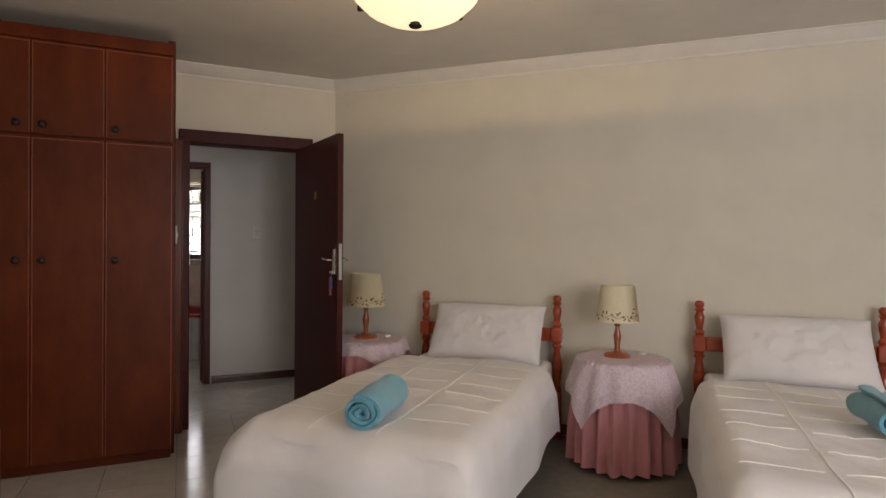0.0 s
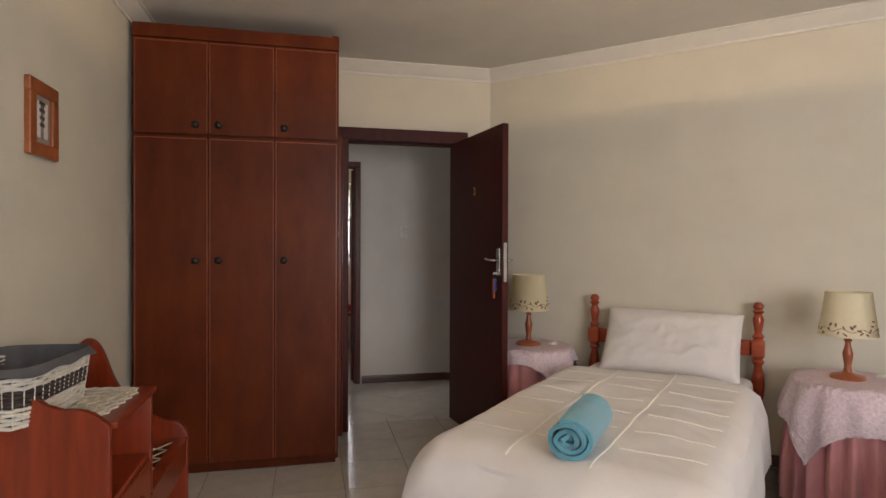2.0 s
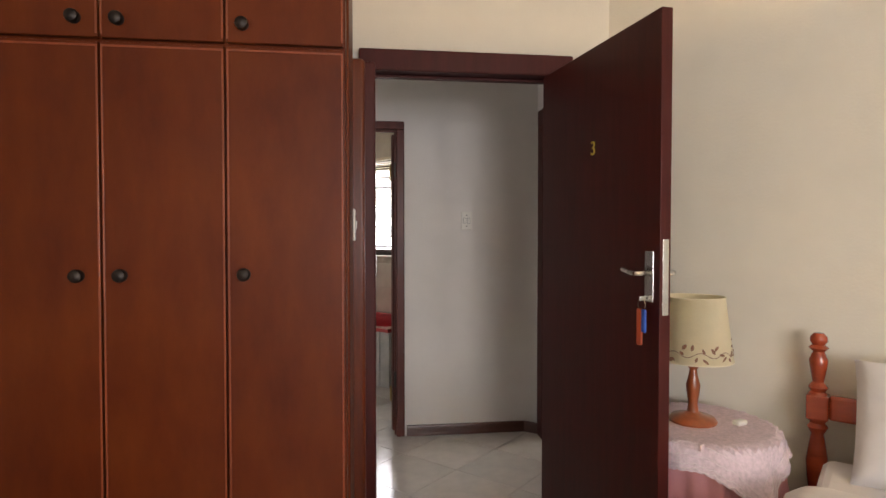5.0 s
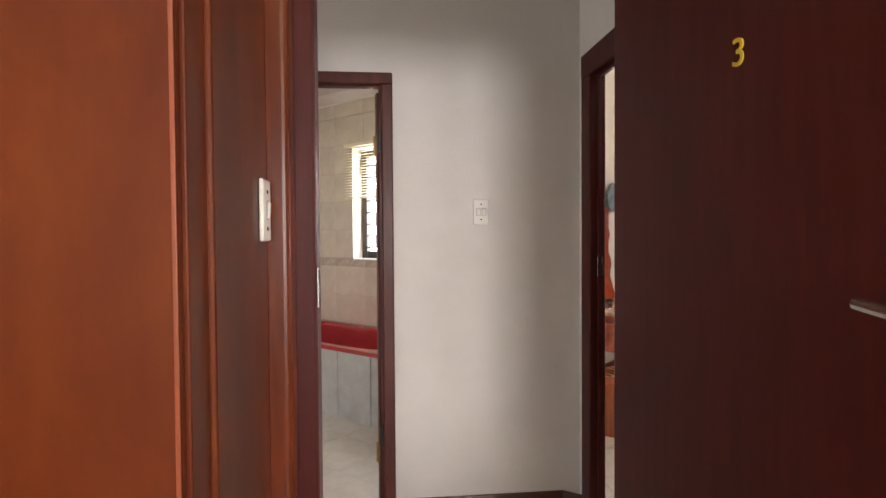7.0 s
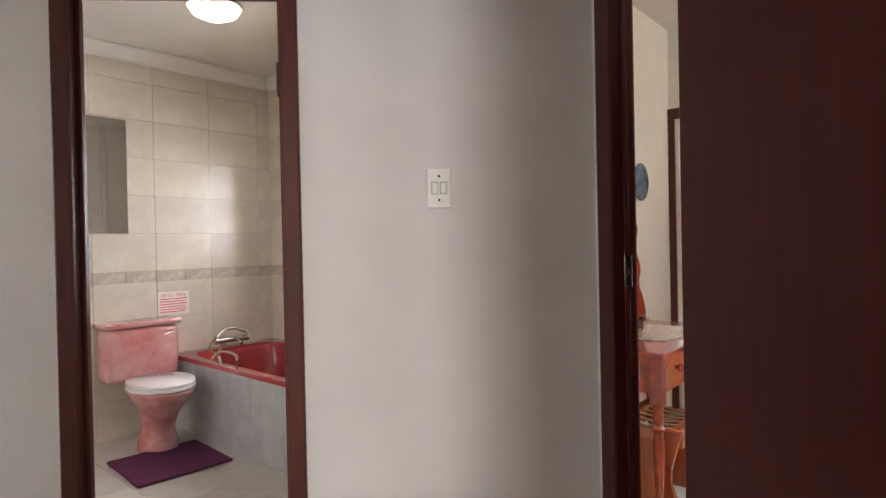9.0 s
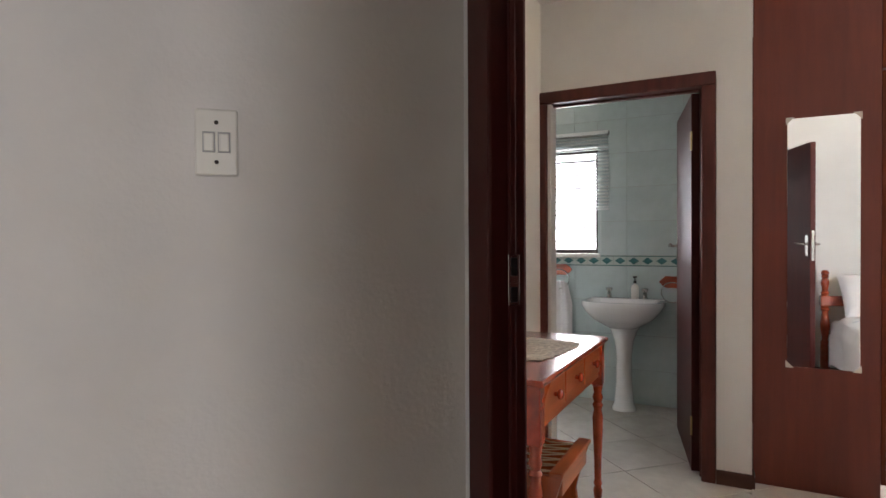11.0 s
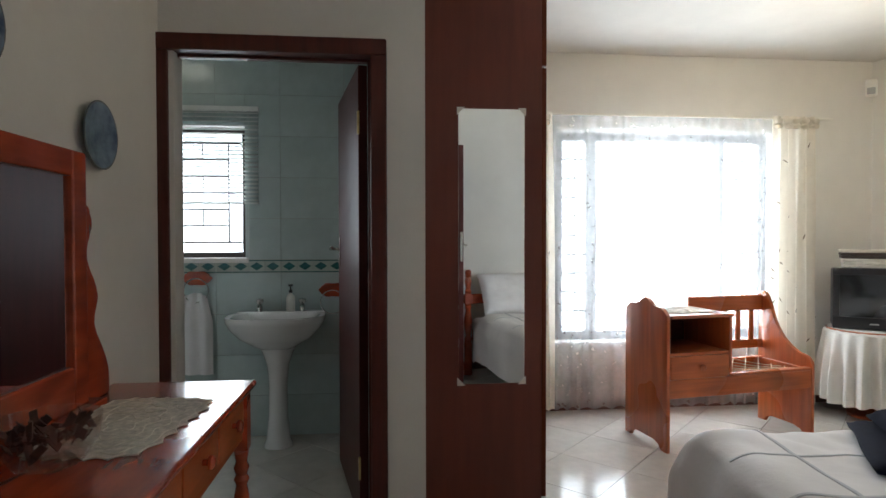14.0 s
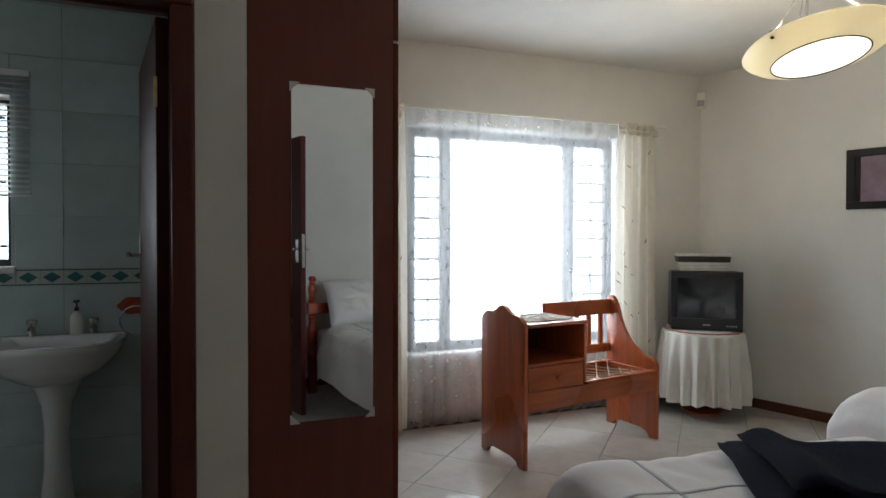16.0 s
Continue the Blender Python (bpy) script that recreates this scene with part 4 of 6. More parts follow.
BENCH_B = uvpose(1.585, 5.43, 0, 9)
bench(BENCH_B @ Matrix.Diagonal((1.03, 1, 1, 1)), "orange-brown pine telephone bench with laced seat before the curtained window", False)
bench(pose(-0.375, -1.58, 0, 0, 0, 90) @ pose(0, 0, 0), "red-brown stained pine telephone bench against the cream wall", False, True)


def doily(m, w, d, label, scallop=0.012):
    t = thing("lace_doily", label, "doily", m)
    n = 96
    pts = []
    for k in range(n):
        a = 2 * math.pi * k / n
        c, s = math.cos(a), math.sin(a)
        r = 1 / (abs(c) ** 5 + abs(s) ** 5) ** 0.2
        q = scallop * abs(math.sin(a * 12))
        pts.append((c * (r * w / 2 - q), s * (r * d / 2 - q)))
    part("lace", prism(pts, 0.0, 0.0025, "z"), "lace_w", t)
    part("scalloped_edging", tube([(x, y, 0.003) for x, y in pts], 0.0026, 5, closed=True), "lace_thread", t, "paler crocheted scallop edging", smooth=True)
    for q, loops, reach in ((0.86, 14, 0.035), (0.66, 11, 0.05), (0.44, 8, 0.06), (0.22, 5, 0.05)):
        row = []
        for k in range(loops * 12):
            a = 2 * math.pi * k / (loops * 12)
            c, s_ = math.cos(a), math.sin(a)
            e = 1 / (abs(c) ** 4 + abs(s_) ** 4) ** 0.25 * (q + reach * math.sin(a * loops))
            row.append((c * e * w / 2, s_ * e * d / 2, 0.0032))
        part("crochet_row", tube(row, 0.0019, 4, closed=True), "lace_thread", t, smooth=True)
    return t


doily(BENCH_B @ pose(0.24, 0.20, 0.806), 0.36, 0.30, "white lace doily on top of the bench cabinet")
doily(pose(-0.565, -1.345, 0.806, 0, 0, 86), 0.40, 0.33, "cream crocheted doily on top of the bench cabinet")


def basket(m):
    b = thing("basket", "white and dark wicker basket with grey liner on bench", "basket", m)
    n = 40

    def rr(a, w, d):
        c, s = math.cos(a), math.sin(a)
        r = 1 / (abs(c) ** 6 + abs(s) ** 6) ** (1 / 6)
        return c * r * w / 2, s * r * d / 2
    for k in range(12):
        z = 0.008 + k * 0.0115
        f = 1 + 0.12 * z / 0.15
        bm = tube([(*[q * f for q in rr(a, 0.36, 0.24)], z + 0.002 * math.sin(a * 18 + k * math.pi)) for a in np.linspace(0, 2 * math.pi, n + 1)[:-1]], 0.0055, 6, closed=True)
        part("weave_band", bm, "basket_d" if 5 <= k <= 8 else "basket", b, "dark wicker row" if 5 <= k <= 8 else "white wicker row", smooth=True)
    bm = bmesh.new()
    for a in np.linspace(0, 2 * math.pi, 49)[:-1]:
        x, y = rr(a, 0.366, 0.246)
        tube([(x, y, 0.004), (x * 1.11, y * 1.11, 0.140)], 0.0018, 5, bm)
    part("stake", bm, "basket", b, kind="stuff")

    def lf(a, q):
        an = 2 * math.pi * a
        x, y = rr(an, 1, 1)
        if q < 0.55:
            k = q / 0.55
            return (x * 0.34 * k, y * 0.22 * k, 0.02 + 0.012 * noise.noise(Vector((x * k * 5, y * k * 5, 0))))
        if q < 0.8:
            k = (q - 0.55) / 0.25
            return (x * (0.34 + 0.055 * k), y * (0.22 + 0.05 * k), 0.02 + 0.145 * k)
        k = (q - 0.8) / 0.2
        return (x * (0.395 + 0.035 * k), y * (0.27 + 0.035 * k), 0.165 - 0.022 * k + 0.004 * math.sin(an * 9) * k)
    part("liner", sheet(lf, 60, 20), "grey_cloth", b, "grey cloth liner folded over the rim", smooth=True)
    return b


basket(pose(-0.67, -1.42, 0.809, 0, 0, 85))


# ---- pictures ----
def picture(m, w, h, material, inner, art, label, pw=0.22):
    p = thing("picture", label, "picture", m)
    f = 0.05
    for nm, a in (("frame_top", (-w / 2, w / 2, h / 2 - f, h / 2)), ("frame_bottom", (-w / 2, w / 2, -h / 2, -h / 2 + f)), ("frame_side", (-w / 2, -w / 2 + f, -h / 2 + f, h / 2 - f)), ("frame_side", (w / 2 - f, w / 2, -h / 2 + f, h / 2 - f))):
        part(nm, box(a[0], a[1], -0.022, 0.0, a[2], a[3], 0.004), material, p)
    part("mount", box(-w / 2 + f, w / 2 - f, -0.008, 0.0, -h / 2 + f, h / 2 - f), inner, p)
    q = part("print", box(-w * pw, w * pw, -0.010, -0.0085, -h * pw * 1.2, h * pw * 1.2), art, p)
    bm = bmesh.new()
    rnd = random.Random(3)
    for k in range(5):
        x = rnd.uniform(-0.1, 0.1) * w
        ps = [(x + 0.03 * w * math.sin(t * 3 + k) * t, -0.0115, -h * 0.26 + t * h * 0.48) for t in np.linspace(0, 1, 6)]
        tube(ps, 0.0016, 4, bm)
        for t in (0.4, 0.6, 0.8, 1.0):
            c = ps[int(t * 5)]
            box(c[0] - 0.012, c[0] + 0.012, -0.0125, -0.0105, c[2] - 0.006, c[2] + 0.006, bm=bm)
    part("plant_drawing", bm, "pic_mat" if art == "pic_art" else "leafmotif", p, "pale drawn plant stems", kind="stuff")
    return p


picture(pose(XL, -0.895, 1.750, 0, 0, 90), 0.235, 0.275, "pic_gold", "pic_mat", "paper", "small square print in a gilt wooden frame on the cream wall", 0.2)
picture(uvpose(4.102, 5.09, 1.680, -70.9), 0.58, 0.40, "pic_dark", "pic_dark", "pic_art", "mauve plant print in a dark frame on the white wall", 0.36)


def wall_plate(m, r):
    p = thing("wall_plate", "blue and white glazed decorative plate hung on the white wall", "plate", m, "wall plates")
    part("dish", lathe([(0.0, 0.006), (r * 0.55, 0.006), (r * 0.62, 0.012), (r, 0.024), (r, 0.028), (r * 0.6, 0.019), (0.0, 0.012)], 32, m=pose(0, 0, 0, 90)), "plate_blue", p, smooth=True)
    part("rim", tube([(r * math.cos(a), -0.026, r * math.sin(a)) for a in np.linspace(0, 2 * math.pi, 33)[:-1]], 0.003, 6, closed=True), "outdoor_dark", p)
    return p


wall_plate(uvpose(U0, 4.15, 1.583, 90), 0.105)
wall_plate(uvpose(U0, 3.575, 1.745, 90), 0.115)


# ---- dressing table ----
def dressing_table(m):
    """Back along y = 0 .. front at -y; x from 0 to 1."""
    t = thing("dressing_table", "orange-brown pine dressing table with turned legs against white wall", "dressing table", m)
    part("tabletop", box(-0.02, 1.02, -0.50, 0.0, 0.762, 0.785, 0.008), "red", t)
    for x in (0.01, 0.935):
        part("side_apron", box(x + 0.02, x + 0.035, -0.44, -0.03, 0.60, 0.762, 0.002), "red", t)
    part("back_apron", box(0.03, 0.97, -0.035, -0.02, 0.60, 0.762, 0.002), "pine_h", t)
    part("front_rail", box(0.05, 0.95, -0.465, -0.45, 0.60, 0.625, 0.002), "pine_h", t)
    for k in range(3):
        x0 = 0.055 + k * 0.30
        d = part("drawer", box(x0, x0 + 0.29, -0.472, -0.452, 0.628, 0.758, 0.004), "pine_h", t)
        part("drawer_knob", lathe([(0.008, 0), (0.008, 0.012), (0.018, 0.018), (0.019, 0.026), (0.011, 0.033), (0, 0.034)], 14, m=pose(x0 + 0.145, -0.472, 0.693, 90)), "red", d, smooth=True)
    for x in (0.025, 0.975):
        for y in (-0.455, -0.035):
            part("leg_block", box(x - 0.027, x + 0.027, y - 0.027, y + 0.027, 0.56, 0.762, 0.003), "red", t)
            part("leg", lathe([(0.013, 0), (0.020, 0.02), (0.023, 0.05), (0.016, 0.07), (0.022, 0.085), (0.017, 0.10), (0.019, 0.20), (0.025, 0.33), (0.027, 0.40), (0.019, 0.44), (0.027, 0.46), (0.019, 0.475), (0.027, 0.50), (0.019, 0.52), (0.027, 0.56)], 16, m=pose(x, y, 0)), "red", t, smooth=True)
    return t


TD = uvpose(U0 + 0.004, 3.27, 0, 90)
dressing_table(TD @ Matrix.Diagonal((0.965, 0.935, 0.99, 1)))


def vanity_mirror(m):
    """Stands on the table top; x along the wall."""
    v = thing("vanity_mirror", "dressing mirror in orange-brown scrolled wooden frame on the dressing table", "mirror", m)
    wing = smoothed([(0.30, 0.0), (0.295, 0.08), (0.26, 0.15), (0.225, 0.20), (0.21, 0.25), (0.235, 0.29), (0.225, 0.34), (0.185, 0.40), (0.17, 0.45), (0.20, 0.50), (0.20, 0.55), (0.175, 0.58), (0.15, 0.585)], 5)
    for s in (1, -1):
        pts = [(s * (a + 0.13), z) for a, z in wing] + [(s * 0.22, 0.585), (s * 0.22, 0.0)]
        part("scrolled_wing", prism(pts, -0.045, -0.025, "y", 0.004), "red", v, smooth=True)
    w, h, f = 0.50, 0.720, 0.072
    for nm, a in (("frame_side", (-w / 2, -w / 2 + f, 0.02, h)), ("frame_side", (w / 2 - f, w / 2, 0.02, h)), ("frame_top", (-w / 2 + f, w / 2 - f, h - f, h)), ("frame_bottom", (-w / 2 + f, w / 2 - f, 0.02, 0.02 + f * 1.6))):
        part(nm, box(a[0], a[1], -0.074, -0.048, a[2], a[3], 0.006), "red", v)
    part("mirror_glass", box(-w / 2 + f, w / 2 - f, -0.060, -0.054, 0.02 + f, h - f), "dark_mirror", v, "mirror glass")
    part("foot", box(-0.30, 0.30, -0.10, -0.02, 0.0, 0.02, 0.004), "red", v)
    return v


vanity_mirror(TD @ pose(0.43, 0, 0.778))
doily(TD @ pose(0.52, -0.235, 0.778, 0, 0, -5), 0.49, 0.33, "cream lace doily lying on the dressing table", 0.018)
bowl = thing("glass_bowl", "clear glass bowl with dried petals on the lace doily", "bowl", TD @ pose(0.25, -0.20, 0.781) @ Matrix.Diagonal((1.1, 1.1, 1.7, 1)))
part("glass", lathe([(0.035, 0.0), (0.06, 0.004), (0.085, 0.03), (0.092, 0.06), (0.089, 0.06), (0.082, 0.032), (0.058, 0.008), (0.0, 0.006)], 28), "glass", bowl, smooth=True)
_bm = bmesh.new()
_r = random.Random(8)
for _k in range(60):
    a_, r_ = _r.uniform(0, 6.28), 0.075 * math.sqrt(_r.random())
    box(-0.012, 0.012, -0.007, 0.007, -0.001, 0.001, bm=_bm, m=pose(r_ * math.cos(a_), r_ * math.sin(a_), 0.02 + _r.uniform(0, 0.035), _r.uniform(-50, 50), _r.uniform(-50, 50), _r.uniform(0, 180)))
part("petals", _bm, "potpourri", bowl, "dark dried petals", kind="stuff")


def stool(m):
    s = thing("stool", "small orange-brown pine stool with a laced seat under the dressing table", "stool", m)
    for x in (0.0, 0.36):
        out = smoothed([(0.30, 0.0), (0.285, 0.10), (0.25, 0.22), (0.27, 0.33), (0.30, 0.43)], 4)
        inn = smoothed([(0.0, 0.43), (0.03, 0.33), (0.05, 0.22), (0.015, 0.10), (0.0, 0.0)], 4)
        part("leg_panel", prism(out + inn + [(0.05, 0.0), (0.09, 0.06), (0.21, 0.06), (0.25, 0.0)], x, x + 0.022, "x", 0.003), "pine", s, smooth=True)
    for y in (0.0, 0.27):
        part("seat_rail", box(0.022, 0.36, y + 0.005, y + 0.028, 0.36, 0.43, 0.004), "pine_h", s)
    for y0 in (-0.005, 0.255):
        part("seat_edge", box(-0.01, 0.392, y0, y0 + 0.05, 0.431, 0.449, 0.005), "pine_h", s)
    bm = bmesh.new()
    for k in range(6):
        for q in (1, -1):
            tube([(0.03 + k * 0.06, 0.04, 0.44), (0.03 + k * 0.06 + q * 0.02, 0.15, 0.425), (0.03 + k * 0.06 + q * 0.04, 0.26, 0.44)], 0.003, 5, bm)
    part("seat_lacing", bm, "thong", s, "pale rawhide seat lacing")
    return s


stool(TD @ pose(0.08, -0.50, 0))


# ---- wardrobe with the long mirror in bedroom B ----
wb = thing("wardrobe", "floor-to-ceiling dark red-brown built-in wardrobe beside the ensuite doorway", "wardrobe", uvpose(0.135, V_E + 0.092))
part("side_panel", box(0.0, 0.525, 0.0, 0.02, 0.0, 2.598, 0.001), "panel", wb)
part("side_panel", box(0.0, 0.525, 1.10, 1.12, 0.0, 2.598, 0.001), "panel", wb)
part("plinth", box(0.46, 0.50, 0.02, 1.10, 0.0, 0.09), "panel", wb)
for k in range(2):
    d = part("door", box(0.527, 0.548, 0.004 + k * 0.556, 0.556 + k * 0.556, 0.085, 2.02, 0.003), "wardrobe", wb)
    part("knob", lathe([(0.008, 0), (0.008, 0.01), (0.018, 0.016), (0.018, 0.025), (0, 0.03)], 12, m=pose(0.548, 0.50 + k * 0.12, 1.1, 0, 90)), "bronze", d)
    part("upper_door", box(0.527, 0.548, 0.004 + k * 0.556, 0.556 + k * 0.556, 2.03, 2.59, 0.003), "wardrobe", wb)
lm = thing("wall_mirror", "tall narrow frameless mirror fixed with corner clips on the wardrobe side", "mirror", uvpose(0.135, V_E + 0.092))
part("mirror_glass", box(0.147, 0.445, -0.006, -0.001, 0.61, 1.83, 0.001), "mirror", lm)
for x in (0.147, 0.445):
    for z in (0.61, 1.83):
        s1, s2 = (1 if x < 0.3 else -1), (1 if z < 1 else -1)
        part("corner_clip", prism([(x - s1 * 0.006, z - s2 * 0.006), (x + s1 * 0.03, z - s2 * 0.006), (x - s1 * 0.006, z + s2 * 0.03)], -0.0085, -0.0062, "y"), "plastic", lm, "white corner clip")

# bed B
bed(uvpose(1.76, 1.87, 0, 171) @ Matrix.Diagonal((1.1, 1, 1, 1)), "red", "single bed with turned red-brown headboard posts near the doorway", "white duvet with grey stripes spread over the bed", "white pillow on the striped duvet bed", "grey", 7.7, lift=0.035, length=2.17)
bed(uvpose(3.24, 1.90, 0, 171) @ Matrix.Diagonal((1.1, 1, 1, 1)), "red", "second single bed with turned headboard posts beside the white wall", "white duvet with grey stripes heaped on the second bed", "white pillow leaning on the headboard of the second bed", "grey", 9.2, lift=0.10, length=2.27)


def folded_towel(m, label):
    t = thing("folded_towel", label, "towel", m)
    for k in range(3):
        def f(a, c, k=k):
            x, y = (a - 0.5) * (0.62 - 0.05 * k), (c - 0.5) * (0.40 - 0.03 * k)
            e = min(a, 1 - a, c, 1 - c)
            z = 0.012 + k * 0.017 + 0.012 * noise.noise(Vector((x * 5 + k, y * 5, 0))) - 0.016 * max(0, 1 - e / 0.06) ** 2
            z += 0.035 * math.exp(-((a - 0.12) / 0.12) ** 2) * (k == 2)
            return (x + 0.01 * math.sin(y * 9 + k), y + 0.012 * math.sin(x * 8), z)
        part("fold", sheet(f, 30, 20, 0.014), "navy", t, smooth=True)
    return t


folded_towel(uvpose(1.68, 3.67, 0.630, -30) @ Matrix.Diagonal((1.08, 1.15, 1, 1)), "dark navy folded towel lying on the striped duvet")


# ---- curtains and window B ----
def window(name, u0, u1, z0, z1, mulls, bars, label, v=V_W + 0.10, f=0.065):
    w = thing(name, label, "window", uvpose(0, v), kind="structure")
    for a, b in ((u0, u0 + f), (u1 - f, u1)):
        part("window_frame", box(a, b, -0.03, 0.03, z0, z1, 0.004), "winframe", w)
    for a, b in ((z0, z0 + f), (z1 - f, z1)):
        part("window_frame", box(u0 + f, u1 - f, -0.03, 0.03, a, b, 0.004), "winframe", w)
    edges = [u0 + f, *mulls, u1 - f]
    for x in mulls:
        part("mullion", box(x - 0.042, x + 0.042, -0.028, 0.028, z0 + f, z1 - f, 0.003), "winframe", w)
    for a, b in zip(edges, edges[1:]):
        g = part("pane", box(a + 0.002, b - 0.002, -0.002, 0.002, z0 + f, z1 - f), "glass", w, "clear window pane")
        g.visible_shadow = False
    part("window_sill", box(u0 - 0.02, u1 + 0.02, -0.13, -0.032, z0 - 0.03, z0 + 0.002, 0.004), "cornice", w, "white painted inner sill")
    if bars:
        rows = np.arange(z0 + 0.10, z1 - 0.05, 0.105)
        post = u1 - 0.115
        part("burglar_bar", box(post - 0.005, post + 0.005, -0.049, -0.039, rows[0], rows[-1]), "black", w)
        for k, z in enumerate(rows):
            part("burglar_bar", box(u0 + f, u1 - f if k % 3 == 0 else post - 0.005, -0.050, -0.038, z - 0.0055, z + 0.0055), "black", w)
            if k + 1 < len(rows):
                for x in np.arange(post - (0.16 if k % 2 else 0.30), u0 + f + 0.03, -0.29):
                    part("burglar_bar_link", box(x - 0.004, x + 0.004, -0.048, -0.040, z + 0.0055, rows[k + 1] - 0.0055), "black", w)
    return w


window("window_1", 1.20, 2.87, 0.50, 2.04, (1.485, 2.484), False, "three-light dark-framed bedroom window behind sheer curtains")
_w = bpy.data.objects["window_1"]
for _u0, _u1 in ((1.262, 1.445), (2.524, 2.808)):
    for _z in np.arange(0.72, 1.95, 0.14):
        part("burglar_bar", box(_u0, _u1, -0.046, -0.037, _z - 0.007, _z + 0.007), "outdoor_dark", _w)
    part("burglar_bar_link", box((_u0 + _u1) / 2 - 0.004, (_u0 + _u1) / 2 + 0.004, -0.044, -0.039, 0.58, 1.95), "outdoor_dark", _w)
window("window_2", -1.72, -0.92, 1.135, 1.965, (), True, "small ensuite window with burglar bars and a half-drawn blind", v=V_EN + 0.10, f=0.035)
window("window_3", -3.10, -2.20, 1.10, 2.08, (-2.65,), True, "bathroom window with burglar bars and a cream blind", v=V_BATH + 0.13)


def drape(name, label, u0, u1, v, z0, z1, waves, amp, material, taper=0.0, gather=None, category="curtain"):
    c = thing(name, label, category, uvpose(0, v), "curtains")
    rnd = random.Random(int(u0 * 100))
    ph = [rnd.uniform(0, 6) for _ in range(4)]

    def f(a, t):
        z = z1 - (z1 - z0) * t
        s = a + 0.012 * math.sin(a * 20 + t * 4 + ph[0])
        x = u0 + (u1 - u0) * s
        mid = (u0 + u1) / 2
        x = mid + (x - mid) * (1 + taper * t)
        am = amp * (0.45 + 0.55 * min(1, t * 3))
        y = am * (math.sin(a * waves * 6.283 + ph[1] + 0.5 * math.sin(t * 3)) + 0.4 * math.sin(a * waves * 2.7 * 3.1 + ph[2]))
        return (x, y, z + 0.012 * math.sin(a * waves * 6.283 + 1) * (t > 0.99))
    part("cloth", sheet(f, max(24, int(waves * 10)), 30), material, c, smooth=True)
    return c, f


rail = thing("curtain_rail", "thin white double curtain rail above the bedroom window", "curtain rail", uvpose(0, V_W))
part("rail", box(0.62, 3.25, -0.085, -0.07, 2.135, 2.15, 0.002), "plastic", rail)
for x in (0.7, 2.0, 3.15):
    part("bracket", box(x, x + 0.02, -0.088, 0.0, 2.14, 2.155, 0.002), "plastic", rail)
part("rail", box(0.62, 3.25, -0.125, -0.115, 2.125, 2.138, 0.002), "plastic", rail)
drape("sheer_curtain", "white sheer voile curtain drawn across the window down to the floor", 0.80, 2.98, V_W - 0.075, 0.03, 2.14, 21, 0.016, "sheer")
for u0, u1, lb in ((0.74, 1.12, "gathered cream curtain with brown leaf pattern beside the wardrobe"), (2.76, 3.10, "cream curtain with brown leaf pattern and tied heading near television")):
    c, f = drape("curtain", lb, u0, u1, V_W - 0.15, 0.05, 2.14, 5, 0.026, "curtain", taper=0.12)
    rnd = random.Random(int(u0 * 50))
    for k in range(5):
        a = (k + 0.5) / 5
        x, y, z = f(a, 0.015)
        part("gathered_heading", lathe([(0.0, -0.035), (0.022, -0.03), (0.030, -0.01), (0.018, 0.005), (0.028, 0.02), (0.03, 0.035), (0.0, 0.04)], 10, m=pose(x, y - 0.01, z - 0.03)), "curtain", c, "bunched curtain heading", smooth=True)
    bm = bmesh.new()
    for k in range(34):
        a, t = rnd.uniform(0.05, 0.95), rnd.uniform(0.05, 0.98)
        p = Vector(f(a, t)) + Vector((0, -0.0025, 0))
        q = Vector(f(a + 0.012, t)) + Vector((0, -0.0025, 0))
        d = (q - p).normalized()
        an = rnd.choice((0.9, -0.9, 1.2, -0.6))
        e = d * math.cos(an) + Vector((0, 0, 1)) * math.sin(an)
        g = d * -math.sin(an) + Vector((0, 0, 1)) * math.cos(an)
        bm.faces.new([bm.verts.new(p + e * i + g * j) for i, j in ((-0.026, 0), (0, -0.005), (0.026, 0), (0, 0.005))])
    part("leaf_pattern", bm, "leafmotif", c, "brown leaf motifs", kind="stuff")
vent = thing("air_vent", "small louvred air vent low in the outer wall", "vent", uvpose(1.38, V_W))
part("vent_frame", box(-0.11, 0.11, -0.008, 0, 0.13, 0.23, 0.002), "plastic_g", vent)
for k in range(5):
    part("slat", box(-0.10, 0.10, -0.014, -0.008, 0.143 + k * 0.017, 0.150 + k * 0.017), "plastic_g", vent)


# ---- television corner ----
tvm = uvpose(3.36, 5.97, 0, -36)
round_table(uvpose(3.36, 5.97), "small round table under a white gathered cloth in the corner", 0.62, 0.27, 0.30, "white_cloth", "white gathered cloth over the round television table", hem=0.10, folds=20)
tv = thing("television", "black cathode-ray television standing on the white-clothed table", "television", tvm @ pose(0, 0, 0.629) @ Matrix.Diagonal((0.86, 0.86, 0.97, 1)))
part("cabinet", box(-0.275, 0.275, -0.18, 0.06, 0.0, 0.43, 0.02), "black", tv)
part("tube_housing", prism([(-0.22, 0.02), (0.22, 0.02), (0.22, 0.38), (-0.22, 0.38)], 0.06, 0.20, "y", 0.02), "black", tv)
for x0, x1, z0, z1 in ((-0.275, 0.275, 0.385, 0.432), (-0.275, 0.275, 0.0, 0.085), (-0.275, -0.228, 0.085, 0.385), (0.228, 0.275, 0.085, 0.385)):
    part("bezel", box(x0, x1, -0.205, -0.181, z0, z1, 0.006), "black", tv)
part("screen", sheet(lambda a, c: ((a - 0.5) * 0.455, -0.186 - 0.014 * (1 - (2 * a - 1) ** 2) * (1 - 0.6 * (2 * c - 1) ** 2), 0.086 + c * 0.30), 14, 10), "screen", tv, "dark glass screen", smooth=True)
